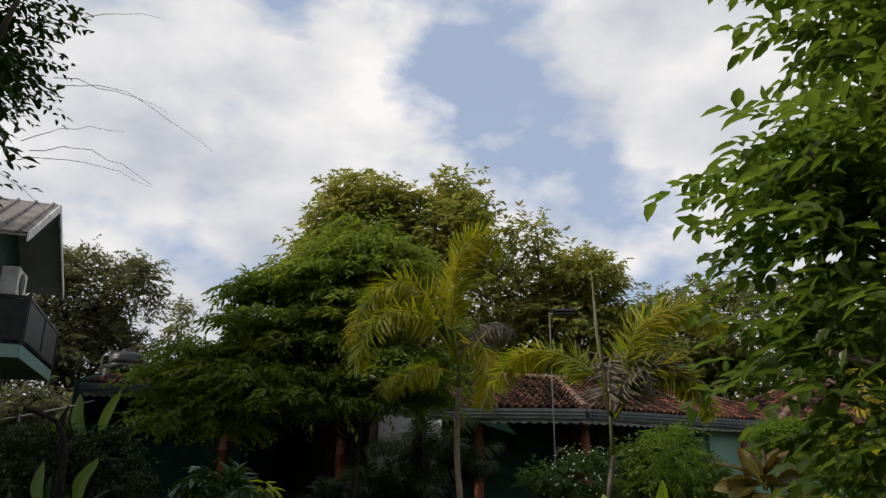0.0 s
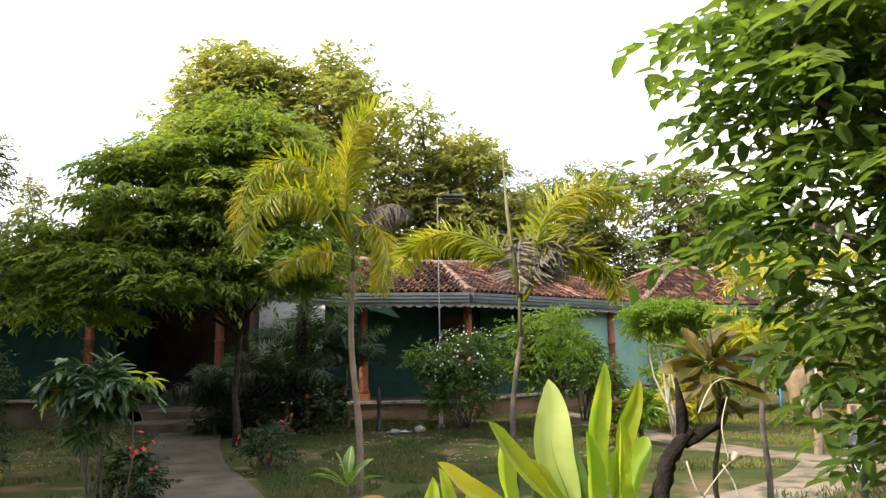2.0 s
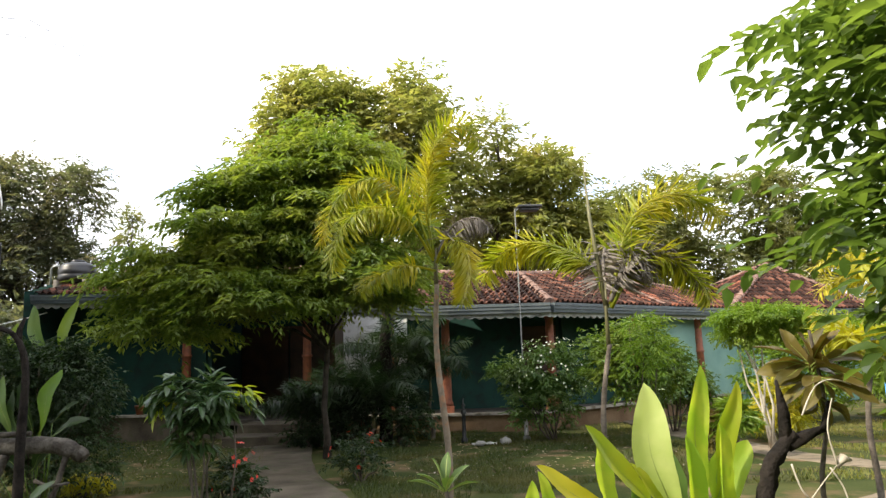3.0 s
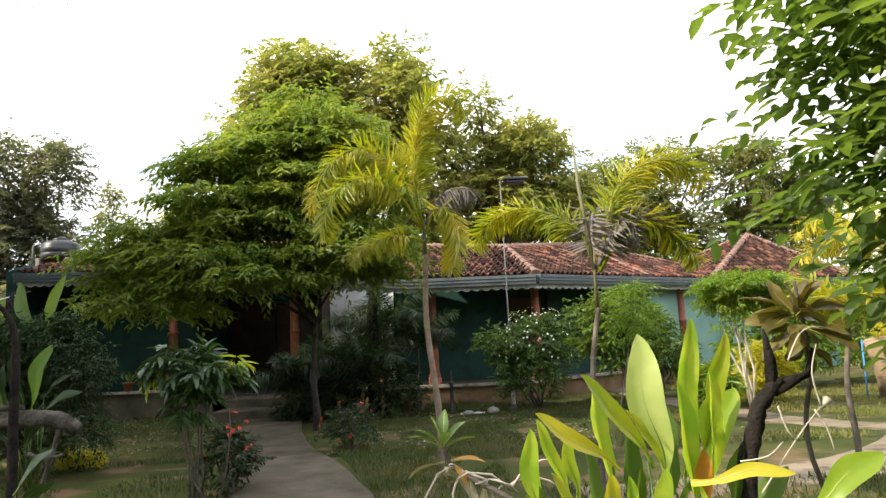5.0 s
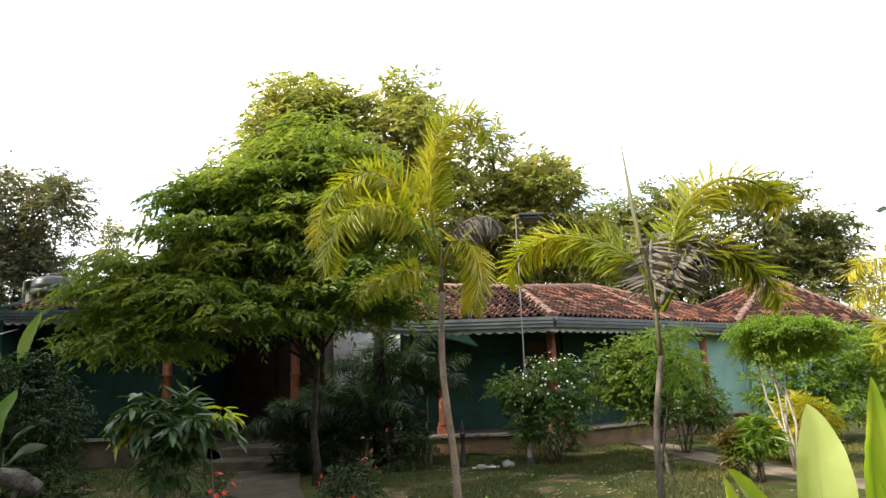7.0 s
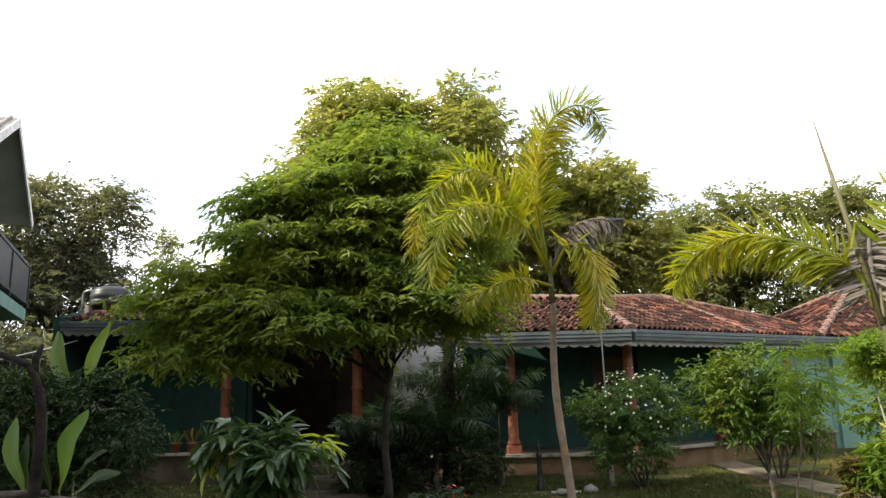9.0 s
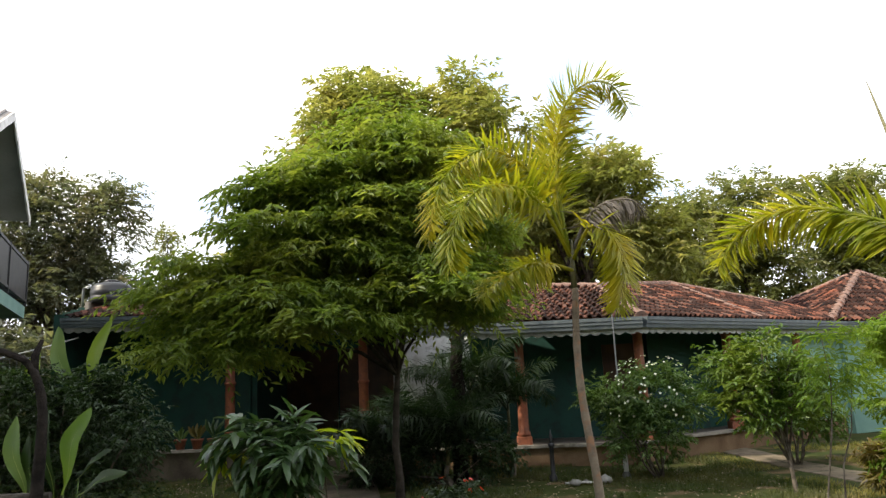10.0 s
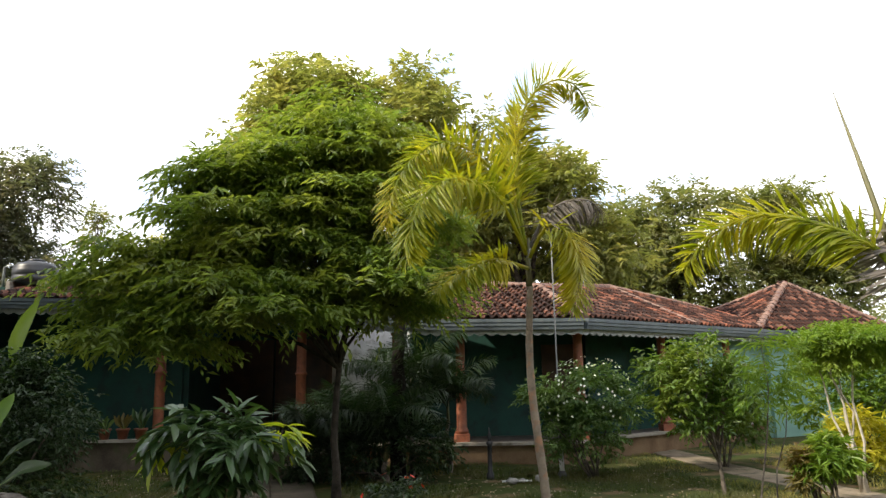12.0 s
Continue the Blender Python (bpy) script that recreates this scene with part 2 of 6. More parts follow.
def part(name, data, mat, parent=None, label=""):
    """Links a bmesh or a mesh as one object under its thing."""
    if isinstance(data, bmesh.types.BMesh):
        me = bpy.data.meshes.new(name)
        data.normal_update()
        data.to_mesh(me)
        data.free()
    else:
        me = data
    if not me.materials:
        me.materials.append(mat)
    ob = new(name, me)
    if parent:
        ob.parent = parent
    if label:
        ob["label"] = label
    return ob


def thing(name, place, label, category, group="", kind=""):
    ob = new(name)
    ob.matrix_world = Matrix.Translation(place)
    ob.empty_display_size = 0.2
    return tagged(ob, label, category, group, kind)


def box(bm, lo, hi, m=None, bevel=0.0):
    lo, hi = Vector(lo), Vector(hi)
    got = bmesh.ops.create_cube(bm, size=1.0, matrix=Matrix.Translation((lo + hi) / 2) @ Matrix.Diagonal((*(hi - lo), 1)))
    vs = got["verts"]
    if bevel:
        es = list({e for v in vs for e in v.link_edges})
        got = bmesh.ops.bevel(bm, geom=es, offset=bevel, segments=1, affect="EDGES", profile=0.5)
        vs = list({v for f in got["faces"] for v in f.verts} | {v for v in vs if v.is_valid})
    if m is not None:
        bmesh.ops.transform(bm, matrix=m, verts=vs)
    return vs


def lathe(bm, profile, m=None, seg=16):
    """Turns (radius, height) pairs round z."""
    rings = []
    for r, z in profile:
        rings.append([bm.verts.new((r * math.cos(2 * math.pi * k / seg), r * math.sin(2 * math.pi * k / seg), z)) for k in range(seg)])
    for a, b in zip(rings, rings[1:]):
        for k in range(seg):
            f = bm.faces.new((a[k], a[(k + 1) % seg], b[(k + 1) % seg], b[k]))
            f.smooth = True
    bm.faces.new(rings[0][::-1])
    bm.faces.new(rings[-1])
    if m is not None:
        bmesh.ops.transform(bm, matrix=m, verts=[v for r in rings for v in r])


def tube(bm, points, radii, seg=7, wobble=0.0):
    """A tapered, bent round bar through the points."""
    points = [Vector(p) for p in points]
    rings = []
    for i, p in enumerate(points):
        along = (points[min(i + 1, len(points) - 1)] - points[max(i - 1, 0)]).normalized()
        side = along.cross(Vector((0.13, 0.99, 0.05)) if abs(along.z) > 0.5 else Vector((0, 0, 1))).normalized()
        up = side.cross(along)
        ring = []
        for k in range(seg):
            a = 2 * math.pi * k / seg
            r = radii[i] * (1 + wobble * random.uniform(-1, 1))
            ring.append(bm.verts.new(p + (side * math.cos(a) + up * math.sin(a)) * r))
        rings.append(ring)
    for a, b in zip(rings, rings[1:]):
        for k in range(seg):
            f = bm.faces.new((a[k], a[(k + 1) % seg], b[(k + 1) % seg], b[k]))
            f.smooth = True
    bm.faces.new(rings[0][::-1])
    bm.faces.new(rings[-1])


def bend(a, b, sag=0.1, n=5, jitter=0.03):
    """Points on a bent line from a to b."""
    a, b = Vector(a), Vector(b)
    size = (b - a).length
    out = []
    for i in range(n + 1):
        k = i / n
        p = a.lerp(b, k) + Vector((0, 0, sag * size * 4 * k * (1 - k)))
        if 0 < i < n:
            p += Vector([random.uniform(-1, 1) * jitter * size for _ in range(3)])
        out.append(p)
    return out


def smooth(line, n=4):
    """A rounded course through a few points."""
    pts = [Vector(p) for p in line]
    out = []
    for i in range(len(pts) - 1):
        q0, q1, q2, q3 = pts[max(i - 1, 0)], pts[i], pts[i + 1], pts[min(i + 2, len(pts) - 1)]
        for k in range(n):
            t = k / n
            out.append(0.5 * ((2 * q1) + (q2 - q0) * t + (2 * q0 - 5 * q1 + 4 * q2 - q3) * t * t + (3 * q1 - q0 - 3 * q2 + q3) * t ** 3))
    return out + [pts[-1]]


def unit(v):
    return v / np.maximum(np.linalg.norm(v, axis=-1, keepdims=True), 1e-9)


def leaves(name, base, way, up, length, width, fold=0.25, droop=0.15, fine=False):
    """Leaf blades, folded along the midrib: arrays of their foot, direction, upper side, length and width."""
    way = unit(way)
    side = unit(np.cross(way, up))
    up = np.cross(side, way)
    L, W = length[:, None], width[:, None]
    n = len(base)
    if not fine:
        v = np.stack([base, base + way * L * 0.45 + side * W * 0.5 + up * W * fold - up * L * droop * 0.2,
                      base + way * L - up * L * droop, base + way * L * 0.45 - side * W * 0.5 + up * W * fold - up * L * droop * 0.2], 1)
        f = np.array([[0, 1, 2], [0, 2, 3]])
    else:
        mid1, mid2 = base + way * L * 0.34 - up * L * droop * 0.12, base + way * L * 0.7 - up * L * droop * 0.5
        v = np.stack([base, mid1, mid2, base + way * L - up * L * droop,
                      mid1 + side * W * 0.5 + up * W * fold, mid2 + side * W * 0.40 + up * W * fold * 0.8,
                      mid1 - side * W * 0.5 + up * W * fold, mid2 - side * W * 0.40 + up * W * fold * 0.8], 1)
        f = np.array([[0, 4, 1], [0, 1, 6], [1, 4, 5], [1, 5, 2], [6, 1, 2], [6, 2, 7], [2, 5, 3], [7, 2, 3]])
    faces = (np.arange(n)[:, None, None] * v.shape[1] + f[None]).reshape(-1, 3)
    return mesh_arrays(name, v.reshape(-1, 3), faces, fine)


def clumps(rng, blobs, count, shell=0.45, low=-0.6):
    """Bough ends spread through the outer part of ellipsoids (x, y, z, rx, ry, rz)."""
    b = np.array(blobs, float)
    weight = (b[:, 3] * b[:, 4] + b[:, 3] * b[:, 5] + b[:, 4] * b[:, 5])
    pick = rng.choice(len(b), count, p=weight / weight.sum())
    d = unit(rng.normal(size=(count, 3)))
    d[:, 2] = np.where(d[:, 2] < low, -d[:, 2], d[:, 2])
    r = shell + (1 - shell) * rng.random(count) ** 0.6
    return b[pick, :3] + d * b[pick, 3:] * r[:, None], d


def foliage(name, rng, centres, outward, radius, twigs, per, leaf, aspect=0.42, twig=0.35, flat=0.5, droop=0.25, fine=False, lift=0.1, calm=1.0):
    """Twigs round each bough end, each with a row of leaves to both sides."""
    n = len(centres) * twigs
    c, o = np.repeat(centres, twigs, 0), np.repeat(outward, twigs, 0)
    off = rng.normal(size=(n, 3)) * np.array([1, 1, flat]) * radius
    start = c + off * 0.6
    way = unit(unit(off) * 0.8 + o * 0.7 * np.array([1, 1, 0.5]) + rng.normal(size=(n, 3)) * 0.35 + np.array([0, 0, lift]))
    way = unit(way * np.array([1, 1, calm]))
    size = twig * rng.uniform(0.6, 1.25, n)
    k = np.arange(per)
    frac = (k + 0.6) / per
    base = start[:, None] + way[:, None] * (size[:, None] * frac[None])[..., None]
    base[..., 2] -= (size[:, None] * frac[None] ** 2) * droop
    upv = np.array([0, 0, 1.0]) + rng.normal(size=(n, per, 3)) * 0.25
    side = unit(np.cross(np.broadcast_to(way[:, None], (n, per, 3)), upv))
    sign = np.where(k % 2 == 0, 1.0, -1.0)[None, :, None]
    lw = unit(way[:, None] * 0.65 + side * sign * 0.8 + rng.normal(size=(n, per, 3)) * 0.22 + np.array([0, 0, -droop]))
    length = leaf * rng.uniform(0.65, 1.25, (n, per))
    return leaves(name, base.reshape(-1, 3), lw.reshape(-1, 3), upv.reshape(-1, 3), length.ravel(), (length * aspect).ravel(), fine=fine)


def tree(name, foot, fork, blobs, seed, count, twigs, per, leaf, mat, label, radius=0.5, trunk=0.16, limbs=12, twig=0.4, flat=0.5, droop=0.25,
         shell=0.45, low=-0.6, aspect=0.42, fine=False, bark=BARK, category="tree", group="", calm=1.0):
    rng = np.random.default_rng(seed)
    random.seed(seed)
    t = thing(name, foot, label, category, group)
    foot, fork = Vector(foot), Vector(fork)
    ends, out = clumps(rng, blobs, count, shell, low)
    bm = bmesh.new()
    pts = bend((0, 0, -0.15), fork - foot, 0.0, 6, 0.02)
    tube(bm, pts, [trunk * (1.35 if i == 0 else 1.0) * (1 - 0.09 * i) for i in range(len(pts))], 9, 0.06)
    part("trunk", bm, bark, t)
    for e in ends[:limbs]:
        bm = bmesh.new()
        start = pts[random.choice((4, 5, 6))]
        line = bend(start, Vector(e) - foot, 0.06, 5, 0.04)
        r0 = trunk * random.uniform(0.3, 0.5)
        tube(bm, line, [r0 * (1 - 0.16 * i) + 0.004 for i in range(6)], 6)
        part("branch", bm, bark, t)
    me = foliage("crown", rng, ends - np.array(foot), out, radius, twigs, per, leaf, aspect, twig, flat, droop, fine, calm=calm)
    part("crown", me, mat, t)
    return t


def shrub(name, foot, blobs, seed, count, twigs, per, leaf, mat, label, radius=0.16, stems=6, twig=0.18, stem=0.018, category="shrub", **more):
    rng = np.random.default_rng(seed)
    random.seed(seed)
    t = thing(name, foot, label, category)
    foot = Vector(foot)
    ends, out = clumps(rng, blobs, count, more.pop("shell", 0.4), more.pop("low", -0.7))
    for e in ends[:stems]:
        bm = bmesh.new()
        line = bend((random.uniform(-0.06, 0.06), random.uniform(-0.06, 0.06), -0.05), Vector(e) - foot, 0.05, 4, 0.04)
        tube(bm, line, [stem * (1 - 0.17 * i) for i in range(5)], 5)
        part("stem", bm, more.get("bark", BARK), t)
    more.pop("bark", None)
    part("foliage", foliage("foliage", rng, ends - np.array(foot), out, radius, twigs, per, leaf, twig=twig, **more), mat, t)
    return t


def frond(rng, start, az, rise, length, bow, late=1.4, **more):
    """A feather leaf whose rib leaves start at an angle and bows over."""
    k = np.linspace(0, 1, 14)
    ang = rise - bow * k ** late
    step = length / 13
    h, z = np.concatenate([[0], np.cumsum(np.cos(ang[:-1]) * step)]), np.concatenate([[0], np.cumsum(np.sin(ang[:-1]) * step)])
    d = np.array([math.sin(az), math.cos(az), 0])
    return feather(rng, np.array(start) + h[:, None] * d + z[:, None] * np.array([0, 0, 1.0]), **more)


def feather(rng, rib, n=95, blade=0.34, plume=0.75, width=0.021, hang=0.28, bare=0.16, rise=0.0):
    """A rib with narrow blades on all sides. Returns the mesh."""
    rib = np.array(rib, float)
    m = len(rib)
    seg = np.linalg.norm(np.diff(rib, axis=0), axis=1)
    length = seg.sum()
    k = np.concatenate([[0], np.cumsum(seg)]) / length
    tangent = unit(np.gradient(rib, axis=0))
    n = int(n * (0.3 + 0.5 * length))
    s = np.sort(rng.uniform(bare, 1.0, n * 2))
    base = np.stack([np.interp(s, k, rib[:, i]) for i in range(3)], 1)
    way = unit(np.stack([np.interp(s, k, tangent[:, i]) for i in range(3)], 1))
    span = rib[-1] - rib[0]
    d = unit(np.array([[span[0], span[1], 1e-4]]))[0]
    right = np.broadcast_to(unit(np.array([np.cross(d, np.array([0, 0, 1.0]))]))[0], way.shape)
    upv = np.cross(right, way)
    turn = rng.uniform(-plume, plume, n * 2) * 1.4
    sign = np.where(np.arange(n * 2) % 2 == 0, 1.0, -1.0)
    lw = right * (sign * np.cos(turn))[:, None] + upv * np.sin(turn)[:, None] + way * rng.uniform(0.35, 0.8, n * 2)[:, None]
    lw = unit(lw) + np.array([0, 0, rise - hang])
    size = blade * np.sin(np.clip(0.22 + s * 0.70, 0, 1) * math.pi) ** 0.6 * rng.uniform(0.75, 1.15, n * 2) + 0.05
    me = leaves("frond", base, lw, upv, size, np.full(n * 2, width), 0.15, 0.22, True)
    both = bmesh.new()
    both.from_mesh(me)
    bpy.data.meshes.remove(me)
    tube(both, [Vector(p) for p in rib], [0.013 * (1 - 0.85 * i / m) + 0.002 for i in range(m)], 5)
    return both


def palm(foot, top, fronds, seed, label, trunk=0.055, shaft=0.45, blade=0.34, mat=LEAF_PALM, spear=0.0, dead=(), bark=PALM_BARK, ribs=(), dead_ribs=()):
    """fronds: (azimuth, rise, length, bow, late), degrees and metres; late: how far out the bow sets in."""
    rng = np.random.default_rng(seed)
    random.seed(seed)
    t = thing("palm_tree", foot, label, "palm tree", "palms in the garden")
    up = Vector(top) - Vector(foot)
    bm = bmesh.new()
    steps = 26
    line = [Vector((0, 0, -0.1)).lerp(up, i / steps) + Vector((0.03 * math.sin(i * 0.25), 0, 0)) for i in range(steps + 1)]
    tube(bm, line, [trunk * (1.25 - 0.4 * i / steps) * (1.05 if i % 3 == 0 else 0.97) for i in range(steps + 1)], 10)
    part("trunk", bm, bark, t)
    bm = bmesh.new()
    tube(bm, [up, up + Vector((0.0, 0, shaft * 0.5)), up + Vector((0.01, 0, shaft))], [trunk * 0.85, trunk * 0.62, trunk * 0.3], 9)
    part("crownshaft", bm, SHEATH, t, "smooth olive sheath under the fronds")
    for line, size, plume, hang in ribs:
        way = smooth([Vector(p) - Vector(foot) for p in line], 3)
        part("frond", feather(rng, way, 185, size * 0.9, plume, 0.0165, hang, 0.24), mat, t)
    for line in dead_ribs:
        way = smooth([Vector(p) - Vector(foot) for p in line], 3)
        part("dead_frond", feather(rng, way, 190, blade * 0.62, 0.9, 0.012, 0.75, 0.25), LEAF_GREY, t, "withered grey hanging frond")
    for az, rise, length, bow, *late in fronds:
        at = up + Vector((0, 0, shaft * random.uniform(0.35, 0.8)))
        part("frond", frond(rng, at, radians(az), radians(rise), length, radians(bow), blade=blade, late=late[0] if late else 1.4), mat, t)
    for az, rise, length, bow in dead:
        at = up + Vector((0, 0, shaft * 0.5))
        part("dead_frond", frond(rng, at, radians(az), radians(rise), length, radians(bow), n=34, blade=blade * 0.7, hang=0.8), LEAF_DEAD, t, "withered grey hanging frond")
    if spear:
        bm = bmesh.new()
        tube(bm, [up + Vector((0, 0, shaft * 0.6)), up + Vector((-0.03, 0.12, shaft + spear * 0.5)), up + Vector((-0.01, 0.27, shaft + spear * 1.04))], [0.016, 0.012, 0.002], 6)
        part("spear_leaf", bm, SHEATH, t, "unopened upright spear leaf")
    return t

# ---- ground ----
def ground_material():
    m = material("garden_ground", (0.020, 0.034, 0.006), (0.055, 0.058, 0.014), 0.9, 0.95, 0.5, 40, detail=12, spots=(0.135, 0.088, 0.05), coords="Object", soft=0.16)
    return m


def ground_height(x, y):
    k = min(max((10.5 - y) / 4.5, 0.0), 1.0)
    return 0.15 * k * k * (3 - 2 * k) + 0.04 * noise.noise(Vector((x * 0.35, y * 0.35, 0.0))) + 0.015 * noise.noise(Vector((x * 1.7, y * 1.7, 3.0)))


def build_ground():
    n = 120
    xs = [(-1 if k < 0 else 1) * (abs(k) / (n / 2)) ** 2.6 * 900 + k * 0.16 for k in range(-n // 2, n // 2 + 1)]
    verts, faces = [], []
    for j, y in enumerate(xs):
        for i, x in enumerate(xs):
            px, py = x + 1.0, y + 9.0
            verts.append((px, py, ground_height(px, py) - 0.02))
    w = n + 1
    for j in range(n):
        for i in range(n):
            a = j * w + i
            faces.append((a, a + 1, a + w + 1, a + w))
    ob = part("ground", mesh_from("ground", verts, faces), ground_material())
    for p in ob.data.polygons:
        p.use_smooth = True
    return tagged(ob, "worn garden lawn with bare patches of dry earth", "ground", kind="structure")


build_ground()


# ---- the long verandah house ----
def strip(bm, a, b, profile):
    """Extrudes a cross-section (outwards, up) along the line from a to b; outwards is to the right of the way from a to b."""
    a, b = Vector(a), Vector(b)
    way = (b - a).normalized()
    out = Vector((way.y, -way.x, 0)).normalized()
    ends = []
    for p in (a, b):
        ends.append([bm.verts.new(p + out * o + Vector((0, 0, u))) for o, u in profile])
    n = len(profile)
    for k in range(n):
        bm.faces.new((ends[0][k], ends[1][k], ends[1][(k + 1) % n], ends[0][(k + 1) % n]))
    bm.faces.new(ends[0])
    bm.faces.new(ends[1][::-1])


GUTTER_SHAPE = [(0, 0), (0, -0.15), (0.03, -0.19), (0.09, -0.19), (0.10, -0.13), (0.115, -0.12), (0.115, -0.07), (0.13, -0.06), (0.13, 0.0)]


def gutter(a, b, parent):
    bm = bmesh.new()
    strip(bm, a, b, GUTTER_SHAPE)
    part("gutter", bm, GUTTER, parent, "grey ribbed rain gutter")


def valance(a, b, parent, drop=0.13, mat=BOARD):
    """A thin board with a scalloped lower edge."""
    a, b = Vector(a), Vector(b)
    way, size = (b - a).normalized(), (b - a).length
    out = Vector((way.y, -way.x, 0)).normalized() * 0.018
    n = max(4, int(size / 0.035))
    bm = bmesh.new()
    rows = []
    for k in range(n + 1):
        p = a + way * size * k / n
        d = drop * (0.62 + 0.38 * abs(math.sin(k * 0.55)))
        low = p - Vector((0, 0, d))
        rows.append([bm.verts.new(q) for q in (p, low, low + out, p + out)])
    for r, s in zip(rows, rows[1:]):
        for k in range(4):
            bm.faces.new((r[k], s[k], s[(k + 1) % 4], r[(k + 1) % 4]))
    part("valance", bm, mat, parent, "scalloped white eaves board")


def column(x, y, z0, z1, parent):
    h = z1 - z0
    bm = bmesh.new()
    box(bm, (-0.13, -0.13, 0), (0.13, 0.13, 0.16), bevel=0.012)
    lathe(bm, [(0.12, 0.16), (0.12, 0.22), (0.095, 0.26), (0.092, 0.55 * h - 0.06), (0.112, 0.55 * h - 0.045), (0.112, 0.55 * h - 0.01), (0.09, 0.55 * h), (0.084, h - 0.2), (0.11, h - 0.16), (0.13, h - 0.08), (0.13, h)])
    ob = part("column", bm, TERRACOTTA, parent, "round terracotta-painted verandah column")
    ob.location = (x, y, z0)


def roof_plane(name, corners, parent, thick=0.06):
    """A slab under the tiles."""
    bm = bmesh.new()
    cs = [Vector(c) for c in corners]
    normal = (cs[1] - cs[0]).cross(cs[2] - cs[0]).normalized()
    if normal.z < 0:
        normal = -normal
    top = [bm.verts.new(c) for c in cs]
    low = [bm.verts.new(c - normal * thick) for c in cs]
    bm.faces.new(top)
    bm.faces.new(low[::-1])
    for k in range(len(cs)):
        bm.faces.new((top[k], low[k], low[(k + 1) % len(cs)], top[(k + 1) % len(cs)]))
    bmesh.ops.recalc_face_normals(bm, faces=bm.faces)
    return part(name, bm, TILE, parent)


FLOOR = 0.36
A0, A1, B1, H0, D1 = (-8.0, 15.5, 3.12), (-5.2, 15.1, 3.02), (0.3, 14.25, 2.53), (2.78, 13.88, 2.5), (9.0, 18.08, 2.5)
RA0, RA1, RB1, RC, RD = (-7.4, 18.6, 3.95), (-5.0, 18.2, 3.95), (0.65, 16.75, 3.51), (2.6, 16.25, 3.36), (7.4, 18.4, 3.03)
H1, RM = (5.95, 16.13, 2.5), (4.85, 18.25, 3.6)      # a second bend of the eave, and the ridge above it

BM, RBM = (-1.55, 14.54, 2.695), (-1.5, 17.64, 3.8)      # the roof stops here beside a small open court

house = thing("verandah_house", (0, 15, 0), "long single-storey teal house with clay-tiled roof and shaded verandah", "house")
home = Vector((0, 15, 0))


def rel(p):
    return Vector(p) - home


def wall(name, a, b, z0, z1, thick, mat, parent=None, label=""):
    """An upright slab from a to b in plan."""
    a, b = Vector((*a, 0)), Vector((*b, 0))
    way = b - a
    m = Matrix.Translation(a + Vector((0, 0, z0))) @ Matrix.Rotation(math.atan2(way.y, way.x), 4, "Z")
    bm = bmesh.new()
    box(bm, (0, -thick / 2, 0), (way.length, thick / 2, z1 - z0), m)
    if parent is house:
        bmesh.ops.translate(bm, verts=bm.verts, vec=-home)
    return part(name, bm, mat, parent, label)


